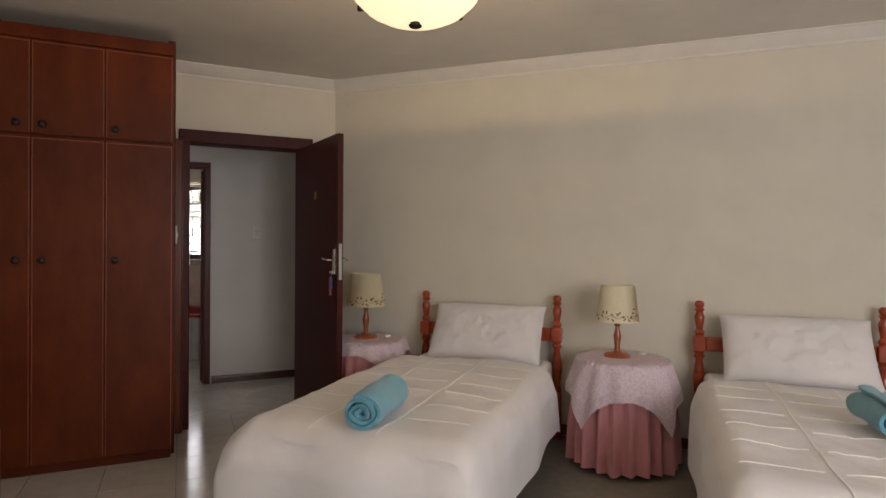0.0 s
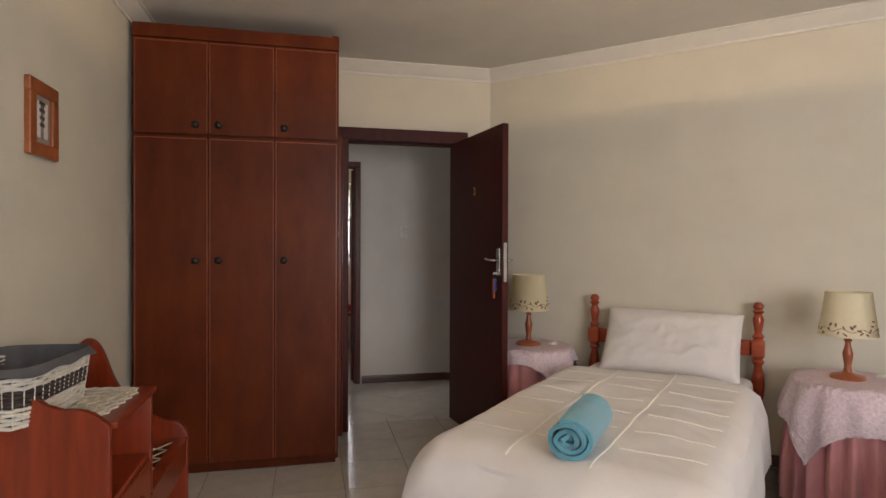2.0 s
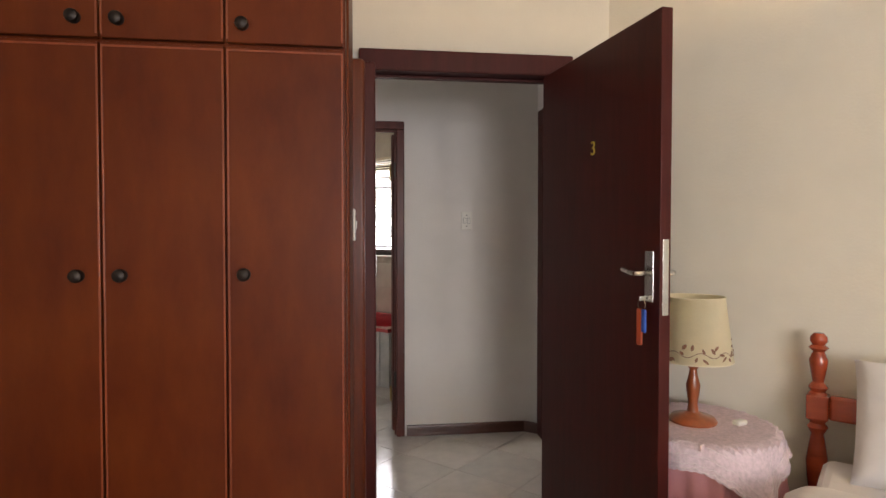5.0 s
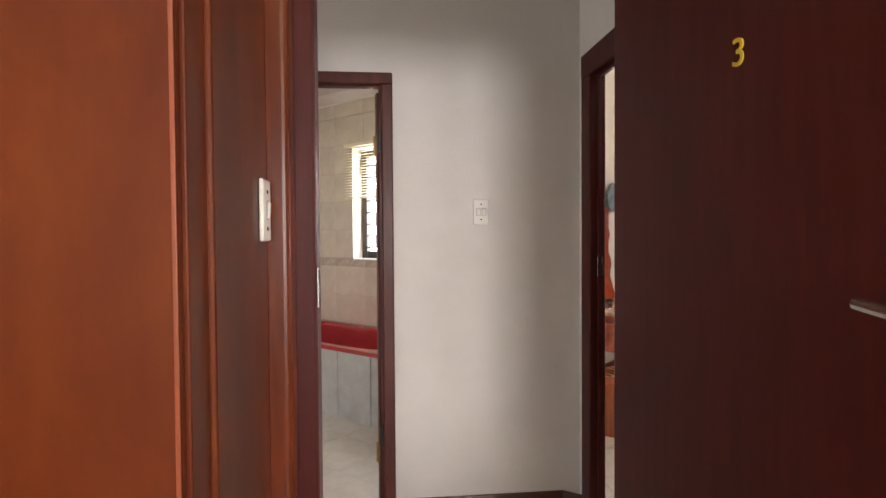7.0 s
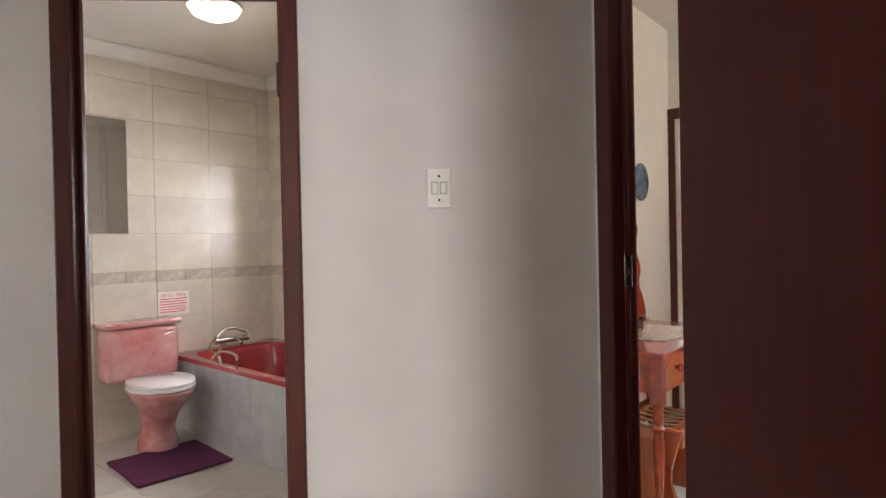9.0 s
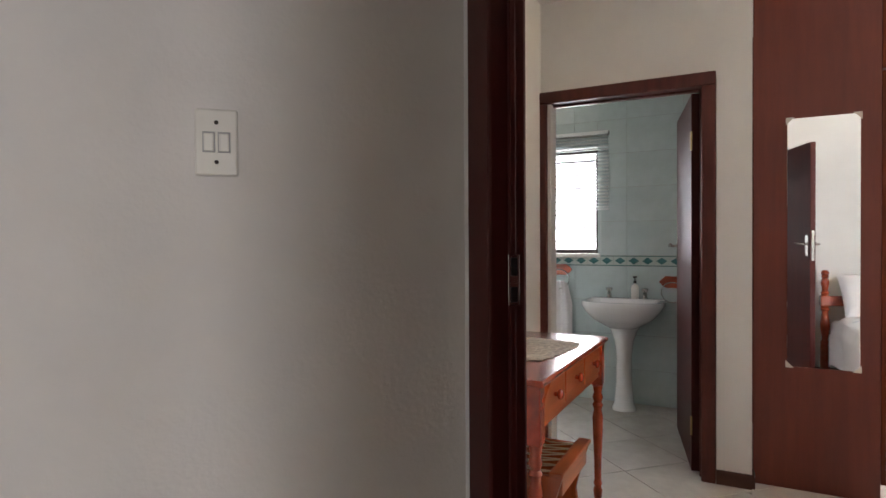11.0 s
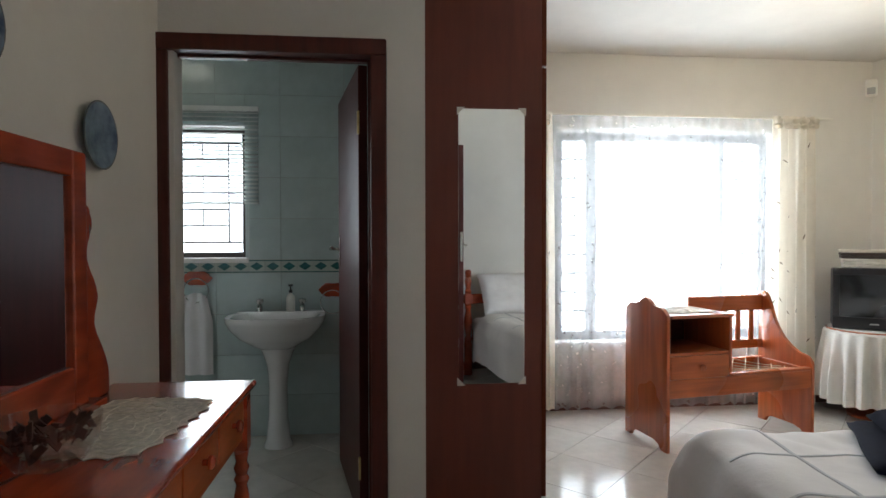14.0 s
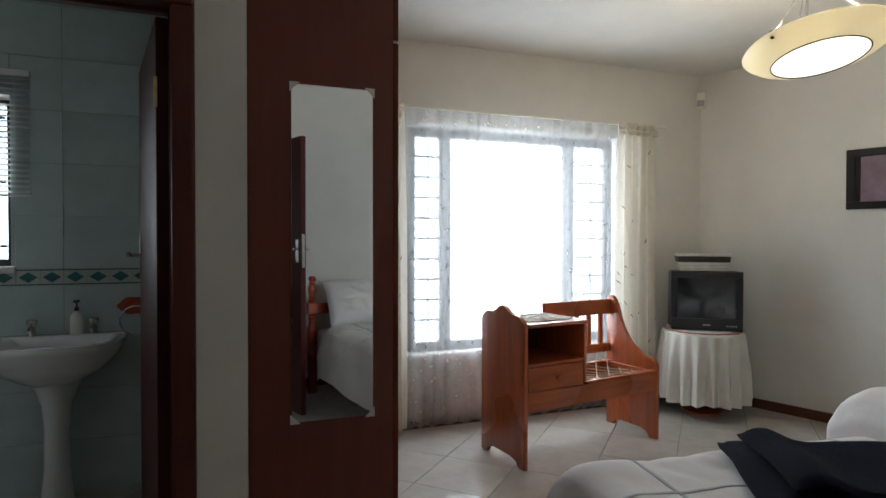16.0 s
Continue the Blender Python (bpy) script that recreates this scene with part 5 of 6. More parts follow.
part("logo_bar", box(-0.03, 0.03, -0.2065, -0.205, 0.035, 0.045), "plastic_g", tv)
for k in range(4):
    part("button", box(0.15 + k * 0.022, 0.165 + k * 0.022, -0.2075, -0.205, 0.03, 0.04, 0.001), "plastic_g", tv)
tb = thing("wicker_tray", "flat dark and white woven tray lying on top of the television", "tray", tvm @ pose(-0.01, -0.02, 1.049) @ Matrix.Diagonal((1.1, 1, 1.5, 1)))
for k, mt_ in enumerate(("basket", "basket", "basket", "basket_d", "basket_d", "basket")):
    part("woven_band", box(-0.15 - 0.003 * k, 0.15 + 0.003 * k, -0.10, 0.10, 0.014 * k, 0.014 * k + 0.013, 0.005), mt_, tb)
sensor = thing("alarm_sensor", "small white alarm sensor high in the room corner", "sensor", uvpose(3.58, 6.23, 2.37, -45) @ Matrix.Scale(1.3, 4))
part("body", box(-0.028, 0.028, -0.035, 0.0, -0.05, 0.05, 0.012, segments=3), "plastic", sensor, smooth=True)
part("lens", box(-0.020, 0.020, -0.040, -0.034, -0.038, 0.0, 0.004), "plastic_g", sensor)
part("bracket", tube([(0, 0.0, 0.03), (0, 0.09, 0.05)], 0.008, 8), "plastic", sensor)
sensor2 = copy_thing(sensor, pose(*uv(4.45, SV - 0.06), 2.36, 0, 0, -60))


# ---- pendant lamps ----
def pendant(m, label, disc, swing=None):
    """swing: a turn that tilts the hanging dish about the point where its wires meet."""
    p = thing("pendant_lamp", label, "ceiling light", m)
    if disc:
        prof = [(0.185, 0.0), (0.22, 0.010), (0.255, 0.028), (0.288, 0.055), (0.294, 0.064), (0.288, 0.072), (0.25, 0.042), (0.215, 0.022), (0.187, 0.010)]
    else:
        prof = [(0.02, -0.002), (0.08, 0.006), (0.14, 0.022), (0.19, 0.048), (0.232, 0.088), (0.238, 0.096), (0.232, 0.098), (0.185, 0.058), (0.137, 0.032), (0.08, 0.016), (0.02, 0.008)]
    bm = bmesh.new()
    n = 48
    rings = [[bm.verts.new((r * math.cos(2 * math.pi * k / n), r * math.sin(2 * math.pi * k / n), z)) for k in range(n)] for r, z in prof]
    for a, b in zip(rings, rings[1:] + rings[:1]):
        for k in range(n):
            bm.faces.new([a[k], a[(k + 1) % n], b[(k + 1) % n], b[k]])
    part("glass_dish", bm, "frosted" if disc else "frosted_lit", p, "cream frosted glass dish", smooth=True)
    R, top = (0.27, 0.066) if disc else (0.226, 0.094)
    if disc:
        part("glass_centre", lathe([(0.0, -0.020), (0.08, -0.017), (0.14, -0.008), (0.183, 0.002), (0.183, 0.006), (0.0, 0.0)], n), "lit", p, "brightly lit glass centre", smooth=True)
        part("metal_ring", tube([(0.1865 * math.cos(a), 0.1865 * math.sin(a), 0.0) for a in np.linspace(0, 2 * math.pi, 49)[:-1]], 0.0035, 8, closed=True), "bronze", p, smooth=True)
    else:
        part("finial", lathe([(0.0, -0.022), (0.014, -0.021), (0.024, -0.016), (0.026, -0.011), (0.018, -0.004), (0.020, 0.0), (0.0, 0.0)], 20), "bronze", p, smooth=True)
    part("rod", lathe([(0.006, 0.01), (0.006, 0.36)], 10), "chrome", p)
    part("ceiling_cup", lathe([(0.006, H_CEIL - m.translation.z - 0.045), (0.03, H_CEIL - m.translation.z - 0.04), (0.055, H_CEIL - m.translation.z - 0.012), (0.055, H_CEIL - m.translation.z + 0.004)], 24), "chrome", p, smooth=True)
    part("rod", lathe([(0.006, 0.36), (0.006, H_CEIL - m.translation.z - 0.02)], 10), "chrome", p)
    for k in range(3):
        a = 2 * math.pi * k / 3 + 0.3
        part("suspension_wire", tube([(R * math.cos(a), R * math.sin(a), top), (0.02 * math.cos(a), 0.02 * math.sin(a), 0.35)], 0.0012, 5), "chrome", p)
        part("clip", box(R - 0.012, R + 0.016, -0.007, 0.007, top - 0.022, top + 0.014, 0.002, m=pose(0, 0, 0, 0, 0, math.degrees(a))), "bronze", p)
    if swing:
        hook = Matrix.Translation((0, 0, 0.35))
        for o in p.children:
            if o.name.startswith(("glass", "metal_ring", "suspension", "clip")):
                o.matrix_basis = hook @ swing @ hook.inverted()
    return p


pendant(pose(LAMP_A[0], LAMP_A[1], 2.145), "hanging frosted glass bowl lamp with a dark finial", False)
pendant(pose(LAMP_B[0] - 0.024, LAMP_B[1] + 0.05, 2.055), "hanging cream glass disc lamp with a bright ringed centre", True, Matrix.Rotation(radians(-11), 4, Vector((0.63, -0.78, 0))))
bl = thing("bathroom_light", "round white glass ceiling light in the bathroom", "ceiling light", pose(*uv(-2.66, 2.50), 2.6))
part("glass_dome", lathe([(0.0, -0.075), (0.07, -0.068), (0.12, -0.045), (0.14, -0.012), (0.14, 0.0)], 32), "lit", bl, smooth=True)
part("rim", lathe([(0.148, -0.014), (0.152, -0.008), (0.152, 0.0)], 32), "plastic", bl)
el = thing("ensuite_light", "round white glass ceiling light in the ensuite", "ceiling light", pose(*uv(-1.54, 4.98), 2.6))
part("glass_dome", lathe([(0.0, -0.065), (0.07, -0.058), (0.12, -0.035), (0.13, -0.01), (0.13, 0.0)], 32), "lit", el, smooth=True)

# ---- ensuite fittings ----
bs = thing("pedestal_basin", "white ceramic pedestal washbasin against the green tiled wall", "basin", uvpose(-0.69, V_EN - 0.012))
bmz = bmesh.new()


def _basin(a, q):
    an = 2 * math.pi * a
    c, s = math.cos(an), math.sin(an)
    r = 1 / (abs(c) ** 3 + abs(s) ** 3) ** (1 / 3)
    # q: inner bottom -> rim -> outer underside
    prof = [(0.05, -0.11), (0.45, -0.10), (0.74, -0.05), (0.84, -0.012), (0.90, 0.0), (1.0, 0.0), (1.0, -0.03), (0.93, -0.07), (0.74, -0.13), (0.42, -0.185), (0.30, -0.20)]
    k = q * (len(prof) - 1)
    i = min(int(k), len(prof) - 2)
    t = k - i
    f = prof[i][0] * (1 - t) + prof[i + 1][0] * t
    z = prof[i][1] * (1 - t) + prof[i + 1][1] * t
    return (c * r * f * 0.285, -0.22 + s * r * f * 0.215, 0.80 + z)


part("bowl", sheet(_basin, 40, 30), "ceramic", bs, smooth=True)
part("back_ledge", box(-0.27, 0.27, -0.085, 0.0, 0.745, 0.803, 0.012, segments=3), "ceramic", bs, smooth=True)
part("pedestal", lathe([(0.085, 0.0), (0.085, 0.015), (0.070, 0.05), (0.056, 0.20), (0.054, 0.38), (0.066, 0.50), (0.095, 0.58), (0.13, 0.63)], 24, m=pose(0, -0.18, 0)), "ceramic", bs, smooth=True)
for x in (-0.13, 0.13):
    t_ = part("tap", lathe([(0.018, 0.80), (0.016, 0.83), (0.012, 0.85), (0.022, 0.86), (0.024, 0.88), (0.0, 0.885)], 14, m=pose(x, -0.06, 0)), "chrome", bs, smooth=True)
    part("spout", tube([(x, -0.06, 0.835), (x, -0.10, 0.845), (x, -0.12, 0.83)], 0.008, 8), "chrome", t_)
part("plug_hole", lathe([(0.02, 0.0), (0.02, 0.003)], 16, m=pose(0, -0.22, 0.692)), "chrome", bs)
part("overflow", lathe([(0.008, 0.0), (0.008, 0.003)], 12, m=pose(0, -0.062, 0.775, 90)), "black", bs)
sp = thing("soap_dispenser", "white soap dispenser with a black pump on the washbasin ledge", "bottle", uvpose(-0.63, V_EN - 0.085, 0.804))
part("bottle", lathe([(0.026, 0), (0.028, 0.004), (0.028, 0.085), (0.022, 0.10), (0.010, 0.108), (0.010, 0.115)], 20), "plastic", sp, smooth=True)
part("pump", lathe([(0.011, 0.115), (0.011, 0.132), (0.004, 0.135), (0.004, 0.155), (0.014, 0.157), (0.014, 0.168)], 14), "black", sp)
part("nozzle", box(-0.005, 0.005, -0.04, 0.0, 0.158, 0.168, 0.002), "black", sp)
hn = thing("towel_holder", "carved red-brown wooden towel ring holder on the green tiles", "towel ring", uvpose(-1.212, V_EN - 0.012, 1.01))
part("plaque", prism([(0.085 * math.cos(a) * (1 + 0.08 * math.cos(6 * a)), 0.045 * math.sin(a) * (1 + 0.08 * math.cos(6 * a))) for a in np.linspace(0, 2 * math.pi, 41)[:-1]], -0.018, 0.0, "y", 0.004), "red", hn)
part("ring", tube([(0.075 * math.cos(a), -0.035, -0.075 + 0.075 * math.sin(a)) for a in np.linspace(0, 2 * math.pi, 29)[:-1]], 0.004, 8, closed=True), "chrome", hn, smooth=True)
tw = thing("hand_towel", "white hand towel hanging through the ring", "towel", uvpose(-1.212, V_EN - 0.052, 0.90))
part("cloth", sheet(lambda a, c: ((a - 0.5) * (0.13 + 0.07 * min(1, c * 3)), 0.012 * math.sin(a * 14) - 0.004, -0.49 * c + 0.02 * (1 - (2 * a - 1) ** 2) * (c < 0.05)), 30, 24, 0.012), "linen", tw, smooth=True)
hn2 = copy_thing(hn, uvpose(-0.375, V_EN - 0.012, 0.93))


def blind(name, u0, u1, v, z0, z1, material, label, gap=0.022, bunch=0.0):
    b = thing(name, label, "blind", uvpose(0, v))
    part("headrail", box(u0, u1, -0.03, 0.0, z1, z1 + 0.03, 0.003), material, b)
    part("bottom_rail", box(u0, u1, -0.026, -0.004, z0 - 0.012, z0, 0.003), material, b)
    z = z0 + 0.012
    while z < z1 - 0.006:
        part("slat", box(u0 + 0.004, u1 - 0.004, -0.0125, 0.0125, -0.0005, 0.0005, m=pose(0, -0.015, z, 28)), material, b)
        z += gap if z < z1 - bunch else gap * 0.5
    part("cord", tube([(u1 - 0.06, -0.032, z1), (u1 - 0.06, -0.032, z0 - 0.35)], 0.0015, 5), material, b)
    return b


blind("venetian_blind", -1.80, -0.83, V_EN - 0.012, 1.487, 2.055, "blind", "pale grey-green venetian blind half drawn over the ensuite window", gap=0.026)
blind("venetian_blind", -3.17, -2.12, V_BATH - 0.02, 1.65, 2.10, "blind_c", "cream venetian blind half drawn over the bathroom window", gap=0.024)

# ---- bathroom fittings ----
tubm = uvpose(-3.738, 2.69)
bt = thing("bathtub", "burgundy enamelled bathtub built in behind a grey tiled panel", "bathtub", tubm)
TL, TW, TZ = 1.80, V_BATH - 2.704, 0.51


def _tub(a, q):
    an = 2 * math.pi * a
    c, s = math.cos(an), math.sin(an)
    r = 1 / (abs(c) ** 7 + abs(s) ** 7) ** (1 / 7)
    rim = 1 / max(abs(c), abs(s))
    prof = [(0.0, -0.36), (0.70, -0.36), (0.80, -0.30), (0.86, -0.12), (0.90, -0.02), (0.93, 0.0)]
    if q < 0.85:
        k = q / 0.85 * (len(prof) - 1)
        i = min(int(k), len(prof) - 2)
        t = k - i
        f, z = prof[i][0] * (1 - t) + prof[i + 1][0] * t, prof[i][1] * (1 - t) + prof[i + 1][1] * t
        return (TL / 2 + c * r * f * (TL / 2 - 0.03), TW / 2 + s * r * f * (TW / 2 - 0.03), TZ + z)
    k = (q - 0.85) / 0.15
    x1, y1 = TL / 2 + c * r * 0.93 * (TL / 2 - 0.03), TW / 2 + s * r * 0.93 * (TW / 2 - 0.03)
    x2, y2 = TL / 2 + c * rim * TL / 2, TW / 2 + s * rim * TW / 2
    if k < 0.8:
        k /= 0.8
        return (x1 + (x2 - x1) * k, y1 + (y2 - y1) * k, TZ)
    return (x2, y2, TZ - 0.03)


part("tub", sheet(_tub, 72, 32), "tub", bt, smooth=True)
part("front_panel", box(0.0, TL, 0.012, 0.03, 0.0, TZ - 0.03), "tub_face", bt, "grey marbled tile front")
for k in range(5):
    part("panel_tile", box(k * 0.34 + 0.002, min(TL, k * 0.34 + 0.338), 0.004, 0.012, 0.0, TZ - 0.032, 0.001), "tub_face", bt, "grey marbled tile")
part("end_panel", box(TL - 0.02, TL, 0.03, TW, 0.0, TZ - 0.03), "tub_face", bt, "grey marbled tile end")
gr = part("grab_handle", tube(smoothed([(0.55, 0.07, TZ - 0.01), (0.55, 0.07, TZ + 0.06), (0.75, 0.07, TZ + 0.06), (0.75, 0.07, TZ - 0.01)], 5), 0.010, 8), "chrome", bt, "chrome grab handle", smooth=True)
mx = thing("bath_mixer", "chrome bath mixer tap with a hand shower cradled on top", "tap", tubm @ pose(0.10, 0.40, TZ))
part("body", tube([(0.0, -0.10, 0.06), (0.0, 0.10, 0.06)], 0.02, 12), "chrome", mx, smooth=True)
for y in (-0.10, 0.10):
    part("pillar", tube([(0, y * 0.8, 0.0), (0, y * 0.8, 0.06)], 0.014, 10), "chrome", mx)
    part("tap_handle", lathe([(0.012, 0), (0.026, 0.008), (0.026, 0.03), (0.0, 0.036)], 12, m=pose(0, y, 0.06, -90 if y > 0 else 90)), "chrome", mx, smooth=True)
part("spout", tube(smoothed([(0, 0, 0.06), (0.08, 0, 0.07), (0.13, 0, 0.04)], 4), 0.012, 10), "chrome", mx, smooth=True)
part("hand_shower", tube(smoothed([(0, 0.12, 0.10), (0, 0.02, 0.14), (0, -0.07, 0.13), (0.02, -0.13, 0.09)], 5), 0.011, 10), "chrome", mx, smooth=True)
part("shower_hose", tube(smoothed([(0.01, -0.13, 0.09), (0.05, -0.20, 0.03), (0.06, -0.16, -0.02), (0.10, -0.21, -0.04), (0.05, -0.10, 0.02), (0.0, -0.03, 0.05)], 8), 0.006, 8), "brass", mx, "golden flexible hose", smooth=True)

wc = thing("toilet", "rose and white ceramic toilet with a white seat beside the bathtub", "toilet", uvpose(-3.738, 2.43, 0, 90))
part("cistern", box(-0.23, 0.23, -0.20, 0.0, 0.40, 0.75, 0.04, segments=3), "rose", wc, smooth=True)
part("cistern_lid", box(-0.24, 0.24, -0.21, 0.0, 0.75, 0.785, 0.012, segments=3), "rose", wc, smooth=True)
part("flush_lever", tube([(0.17, -0.20, 0.70), (0.17, -0.225, 0.70), (0.11, -0.23, 0.695)], 0.007, 8), "chrome", wc)


def _pan(a, q):
    an = 2 * math.pi * a
    c, s = math.cos(an), math.sin(an)
    prof = [(0.62, 0.0, 0.06), (0.60, 0.04, 0.06), (0.50, 0.14, 0.06), (0.60, 0.24, 0.03), (0.88, 0.33, 0.0), (1.0, 0.38, 0.0), (0.98, 0.395, 0.0), (0.0, 0.395, 0.0)]
    k = q * (len(prof) - 1)
    i = min(int(k), len(prof) - 2)
    t = k - i
    f, z, o = (prof[i][j] * (1 - t) + prof[i + 1][j] * t for j in range(3))
    return (c * f * 0.185, -0.43 + o + s * f * (0.25 if s < 0 else 0.25), z)


part("pan", sheet(_pan, 36, 22), "rose", wc, smooth=True)
part("seat", prism([(0.19 * math.cos(a), -0.43 + 0.255 * math.sin(a)) for a in np.linspace(0, 2 * math.pi, 37)[:-1]], 0.398, 0.418, "z", 0.006), "ceramic", wc, "white toilet seat", smooth=True)
part("lid", prism([(0.186 * math.cos(a), -0.43 + 0.25 * math.sin(a)) for a in np.linspace(0, 2 * math.pi, 37)[:-1]], 0.420, 0.440, "z", 0.008), "ceramic", wc, "white closed toilet lid", smooth=True)
mt = thing("bath_mat", "dark purple towelling mat on the tiled floor before the toilet", "mat", uvpose(-3.04, 2.37, 0.002, -3))
part("mat", box(-0.26, 0.26, -0.27, 0.25, 0.0, 0.014, 0.005), "mat_purple", mt)
sg = thing("wall_sign", "small white card sign with red print on the tiled wall", "sign", uvpose(-3.738, 2.71, 0.87, 90))
part("card", box(-0.11, 0.11, -0.003, 0.0, -0.08, 0.08), "paper", sg)
text_part("sign_text", "SEPTIC TANK", 0.030, pose(0, -0.0032, 0.055, 90), "red_print", sg, 0.0005)
for k in range(6):
    part("print_line", box(-0.095, 0.095 - 0.012 * (k % 2), -0.0042, -0.003, 0.026 - k * 0.018, 0.033 - k * 0.018), "red_print", sg)
bmr = thing("bathroom_mirror", "frameless rectangular mirror on the bathroom tiles", "mirror", uvpose(-3.738, 2.0, 1.74, 90))
part("mirror_glass", box(-0.42, 0.42, -0.006, -0.001, -0.38, 0.38, 0.001), "mirror", bmr)

# ---- outdoors ----
flat("ground", [(-150, -150), (150, -150), (150, 150), (-150, 150)], -0.5, -0.14, "ground", "pale paved ground outside the house")
ow = thing("garden_wall", "pale plastered boundary building outside the windows", "building", uvpose(0, 12.0), kind="structure")
part("wall", box(-14, 14, 0, 0.2, -0.14, 2.6), "render_wall", ow)
for k in range(9):
    part("window", box(-10 + k * 2.4, -9.1 + k * 2.4, -0.03, 0.01, 0.9, 1.7), "outdoor_dark", ow)

# ---- floor tiles and wall tiles ----
def clip_poly(poly, a, b):
    out = []
    ax, ay = a
    bx_, by_ = b
    side = lambda p: (bx_ - ax) * (p[1] - ay) - (by_ - ay) * (p[0] - ax)
    for p, q in zip(poly, poly[1:] + poly[:1]):
        sp_, sq = side(p), side(q)
        if sp_ >= 0:
            out.append(p)
        if sp_ * sq < 0:
            t = sp_ / (sp_ - sq)
            out.append((p[0] + (q[0] - p[0]) * t, p[1] + (q[1] - p[1]) * t))
    return out


def tile_mesh(pts, thick, bevel, material):
    bm = prism(pts, 0.0, thick - bevel, "z")
    top = [f for f in bm.faces if all(abs(v.co.z - (thick - bevel)) < 1e-6 for v in f.verts)][0]
    r = bmesh.ops.inset_region(bm, faces=[top], thickness=bevel, depth=bevel)
    me = bpy.data.meshes.new("tile")
    bmesh.ops.recalc_face_normals(bm, faces=bm.faces)
    bm.to_mesh(me)
    bm.free()
    me.materials.append(M[material])
    return me


def area_of(p):
    return abs(sum(a[0] * b[1] - b[0] * a[1] for a, b in zip(p, p[1:] + p[:1]))) / 2


def lay(parent, region, frame_m, size_x, size_y, origin, material="tile", thick=0.008, gap=0.002, near=None):
    """Square tiles over a convex region (in the parent's plane), laid along the axes of frame_m (degrees)."""
    c, s = math.cos(radians(frame_m)), math.sin(radians(frame_m))
    to = lambda p: (p[0] * c + p[1] * s, -p[0] * s + p[1] * c)
    back = lambda p: (p[0] * c - p[1] * s, p[0] * s + p[1] * c)
    if sum(a[0] * b[1] - b[0] * a[1] for a, b in zip(region, region[1:] + region[:1])) < 0:
        region = region[::-1]
    loc = [to(p) for p in region]
    ox, oy = to(origin)
    xs, ys = [p[0] for p in loc], [p[1] for p in loc]
    hx, hy = size_x / 2 - gap, size_y / 2 - gap
    full = tile_mesh([(-hx, -hy), (hx, -hy), (hx, hy), (-hx, hy)], thick, 0.0015, material)
    for i in range(math.floor((min(xs) - ox) / size_x), math.ceil((max(xs) - ox) / size_x) + 1):
        for j in range(math.floor((min(ys) - oy) / size_y), math.ceil((max(ys) - oy) / size_y) + 1):
            cx, cy = ox + (i + 0.5) * size_x, oy + (j + 0.5) * size_y
            poly = [(cx - hx, cy - hy), (cx + hx, cy - hy), (cx + hx, cy + hy), (cx - hx, cy + hy)]
            cut = poly
            for a, b in zip(loc, loc[1:] + loc[:1]):
                cut = clip_poly(cut, a, b) if cut else cut
            if not cut or area_of(cut) < 0.0012:
                continue
            me = full if abs(area_of(cut) - area_of(poly)) < 1e-6 else tile_mesh([(p[0] - cx, p[1] - cy) for p in cut], thick, 0.001, material)
            ob = new("tile", me)
            ob.parent = parent
            p = back((cx, cy))
            ob.matrix_basis = pose(p[0], p[1], 0, 0, 0, frame_m)


fl = bpy.data.objects["floor"]


for region, turn, size, origin in (
    ([(XL, -4.2), (3.2, -4.2), uv(3.9, SV), cA, (cA[0], YW + 0.09), (XL, YW + 0.09)], 0, 0.37, (0.705, 0.515)),
    ([(-2.0, YW + 0.09), (1.50, YW + 0.09), (1.50, YH), (-2.0, YH)], -45, 0.40, (0.865, 0.94)),
    ([(1.50, 1.02), (1.60, 1.02), (1.60, 2.05), (1.50, 2.05)], 0, 0.41, (5.40, 2.38)),
    ([uv(U0, 3.26), uv(U0, V_E), uv(0.13, V_E), uv(0.13, 2.13)], 0, 0.41, (5.40, 2.38)),
    ([uv(0.13, 2.13), uv(0.13, V_W), uv(U1, V_W), uv(U1 + 1.585, SV + 0.14), uv(0.46, SV + 0.14)], 0, 0.41, (5.40, 2.38)),
    ([uv(-2.3, V_E), uv(0.03, V_E), uv(0.03, V_EN), uv(-2.3, V_EN)], 0, 0.41, (5.40, 2.38)),
    ([(-0.12, YH), (0.61, YH), (1.50, YH + 0.05), uv(-1.1, V_BATH), uv(-3.75, V_BATH), uv(-3.75, 0.2), (-1.9, YH)], -45, 0.40, (0.865, 0.94)),
):
    # the tiles stand on the slab, their tops at floor level
    c_ = [((x - 0), (y - 0)) for x, y in region]
    before = set(o.name for o in fl.children)
    lay(fl, c_, turn, size, size, origin)
    for o in fl.children:
        if o.name not in before:
            o.location.z = -0.008


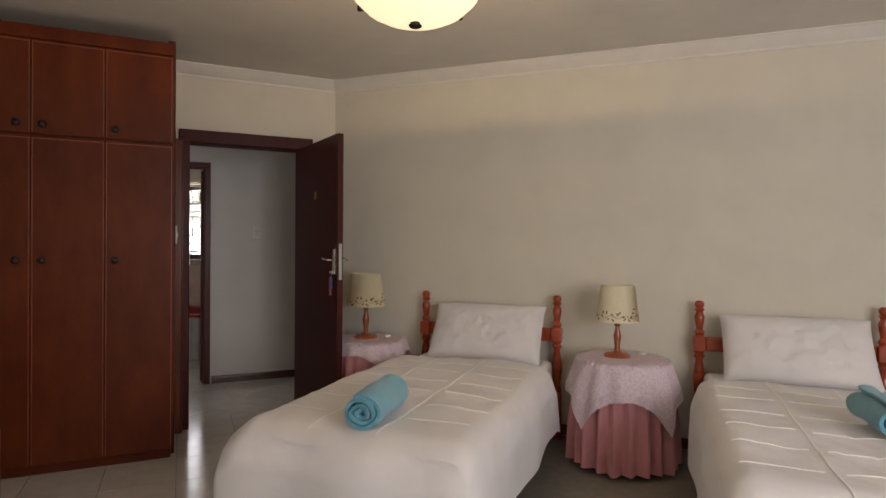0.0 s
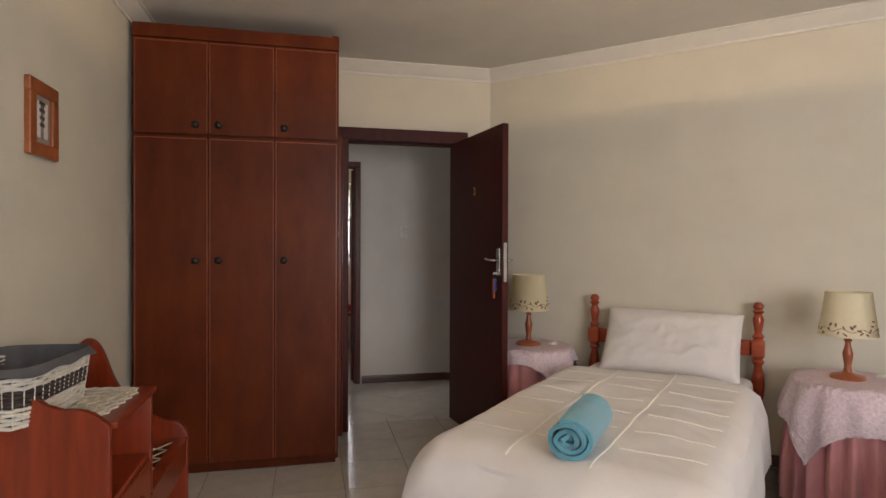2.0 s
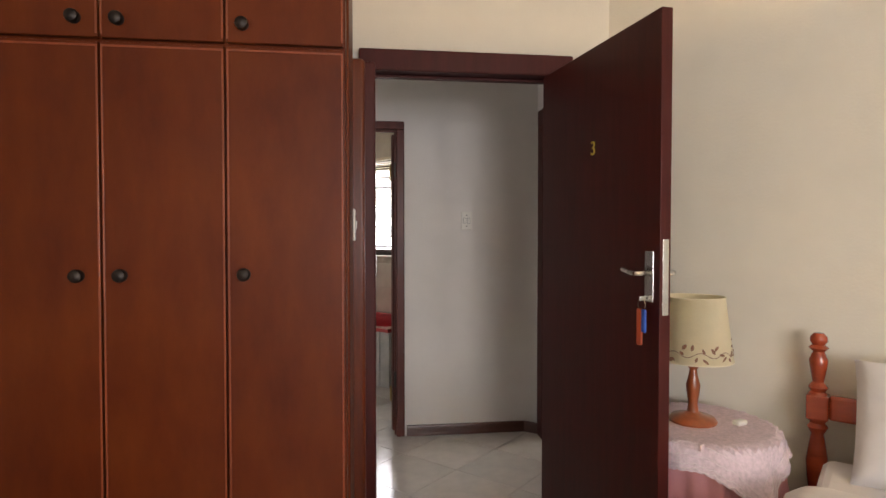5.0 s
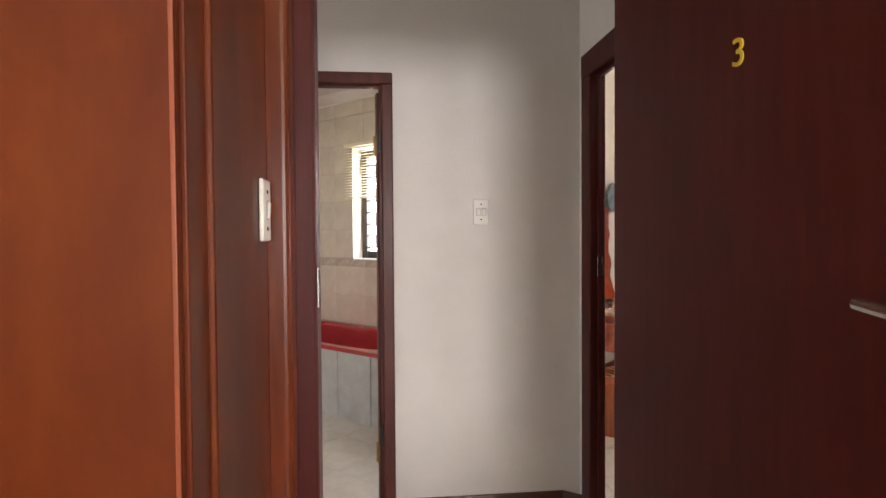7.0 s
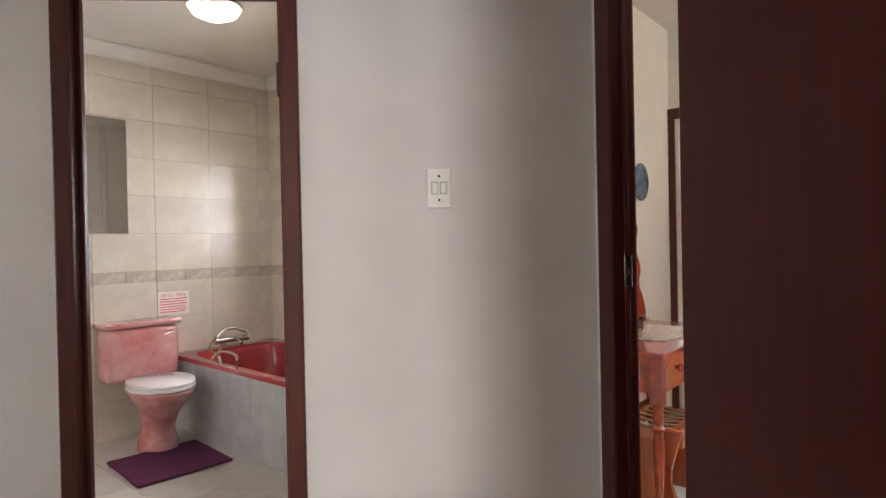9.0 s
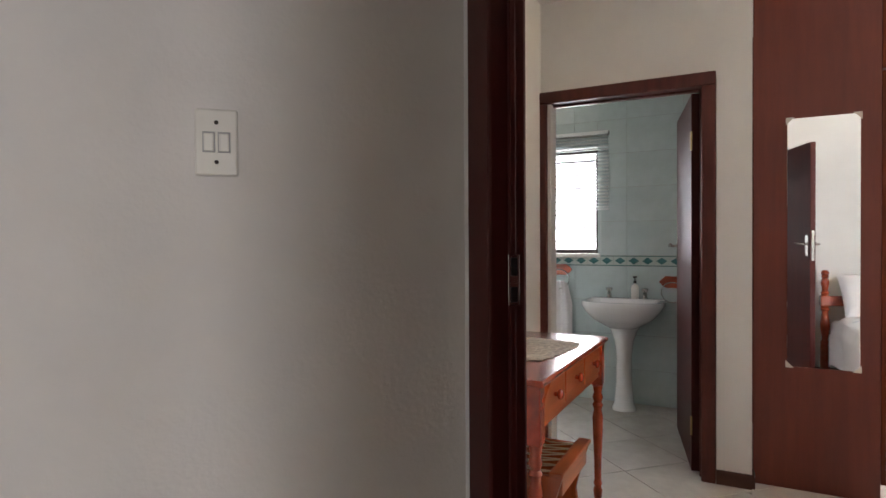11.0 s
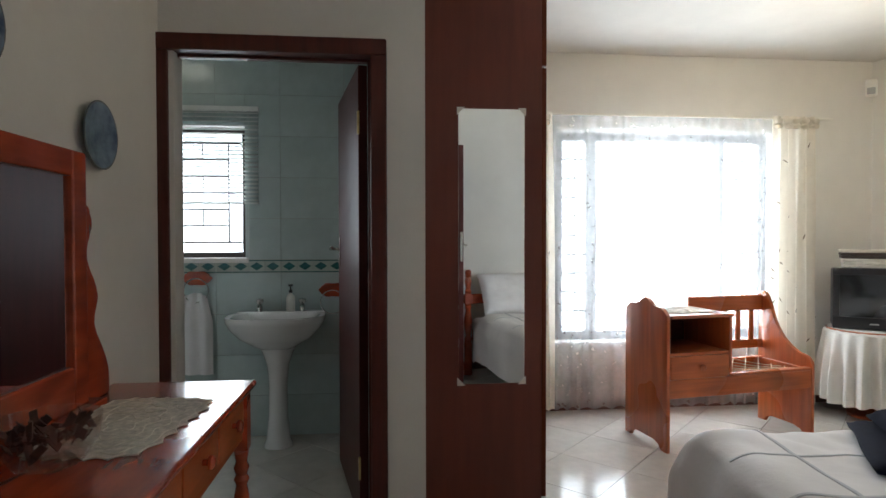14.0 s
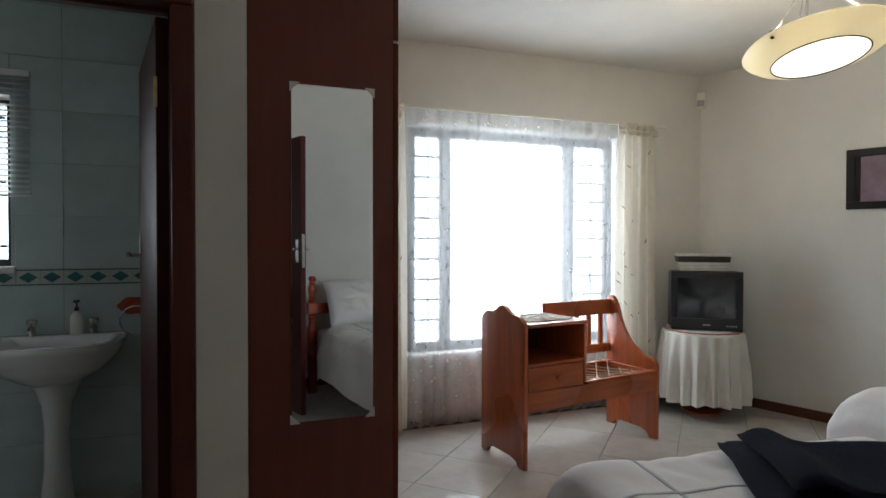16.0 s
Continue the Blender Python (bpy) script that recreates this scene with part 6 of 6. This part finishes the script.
def tiled_wall(name, a, b, z0, z1, sx, sz, material, holes=(), face=0.012, border=None, label=""):
    """Tiles on the wall that runs from a to b, on its right side. holes: (from, to, low, high)."""
    a, b = Vector((*a, 0)), Vector((*b, 0))
    length = (b - a).length
    turn = math.degrees(math.atan2((b - a).y, (b - a).x))
    backing = part(name, box(0, 0.001, 0, 0.001, z0, z0 + 0.001), "grout_w", kind="structure", label=label)
    bm = bmesh.new()
    cells = [0.0] + [q for h in holes for q in h[:2]] + [length]
    for k, (s0, s1) in enumerate(zip(cells, cells[1:])):
        if k % 2 == 0:
            box(s0, s1, -0.003, 0.0, z0, z1, bm=bm)
        else:
            h = holes[k // 2]
            box(s0, s1, -0.003, 0.0, z0, h[2], bm=bm)
            box(s0, s1, -0.003, 0.0, h[3], z1, bm=bm)
    bm.to_mesh(backing.data)
    bm.free()
    backing.matrix_world = pose(a.x, a.y, 0, 0, 0, turn)
    rows = []
    z = z0
    while z < z1 - 0.01:
        if border and abs(z - border[0]) < 0.01:
            rows.append((z, border[1], "tile_b" if material == "tile_g" else "tile_l"))
            z = border[1]
        else:
            t = min(z + sz, z1)
            if border and z < border[0] < t:
                t = border[0]
            rows.append((z, t, material))
            z = t
    shared = {}
    for r0, r1, mt_ in rows:
        x = 0.0
        while x < length - 0.01:
            step = 0.10 if mt_ == "tile_b" else 0.20 if mt_ == "tile_l" else sx
            x1 = min(x + step, length)
            pieces = [(x, x1, r0, r1)]
            for h in holes:
                nxt = []
                for p in pieces:
                    if p[1] <= h[0] or p[0] >= h[1] or p[3] <= h[2] or p[2] >= h[3]:
                        nxt.append(p)
                        continue
                    if p[0] < h[0]:
                        nxt.append((p[0], h[0], p[2], p[3]))
                    if p[1] > h[1]:
                        nxt.append((h[1], p[1], p[2], p[3]))
                    m0, m1 = max(p[0], h[0]), min(p[1], h[1])
                    if p[2] < h[2]:
                        nxt.append((m0, m1, p[2], h[2]))
                    if p[3] > h[3]:
                        nxt.append((m0, m1, h[3], p[3]))
                pieces = nxt
            for p in pieces:
                w, h_ = p[1] - p[0], p[3] - p[2]
                if w < 0.006 or h_ < 0.006:
                    continue
                key = (round(w, 3), round(h_, 3), mt_)
                if key not in shared:
                    me = bpy.data.meshes.new("tile")
                    bm = box(-w / 2 + 0.001, w / 2 - 0.001, -0.010, -0.0035, -h_ / 2 + 0.001, h_ / 2 - 0.001)
                    bm.to_mesh(me)
                    bm.free()
                    me.materials.append(M[mt_])
                    shared[key] = me
                ob = new("tile", shared[key])
                ob.parent = backing
                ob.matrix_basis = pose((p[0] + p[1]) / 2, 0, (p[2] + p[3]) / 2)
                if mt_ == "tile_b" and w > 0.05:
                    q = 0.026
                    kk = ("diamond", mt_)
                    if kk not in shared:
                        me = bpy.data.meshes.new("diamond_inlay")
                        bm = prism([(-0.040, 0), (0, -q), (0.040, 0), (0, q)], -0.0115, -0.0102, "y")
                        for zz in (-0.036, 0.036):
                            box(-0.05, 0.05, -0.0112, -0.0102, zz - 0.003, zz + 0.003, bm=bm)
                        bm.to_mesh(me)
                        bm.free()
                        me.materials.append(M["tile_t"])
                        shared[kk] = me
                    d = new("diamond_inlay", shared[kk])
                    d.parent = ob
            x = x1
    return backing


tiled_wall("wall_tiling_1", uv(-2.3, V_EN), uv(0.03, V_EN), 0.0, 2.6, 0.40, 0.26, "tile_g", [(2.3 - 1.72, 2.3 - 0.92, 1.13, 1.97)], border=(1.045, 1.125), label="pale green glazed wall tiles with a teal diamond border")
tiled_wall("wall_tiling_2", uv(0.03, V_EN), uv(0.03, V_E + 0.1), 0.0, 2.6, 0.40, 0.26, "tile_g", border=(1.045, 1.125), label="pale green glazed wall tiles on the side wall")
tiled_wall("wall_tiling_3", uv(-2.3, V_E + 0.1), uv(-2.3, V_EN), 0.0, 2.6, 0.40, 0.26, "tile_g", border=(1.045, 1.125), label="pale green glazed wall tiles on the far side wall")
tiled_wall("wall_tiling_4", uv(-3.75, 0.6), uv(-3.75, V_BATH), 0.0, 2.52, 0.40, 0.257, "tile_w", border=(1.035, 1.105), label="cream marbled wall tiles behind the toilet")
tiled_wall("wall_tiling_5", uv(-3.75, V_BATH), uv(-1.1, V_BATH), 0.0, 2.52, 0.40, 0.257, "tile_w", [(0.65, 1.55, 1.09, 2.09)], border=(1.035, 1.105), label="cream marbled wall tiles round the bathroom window")
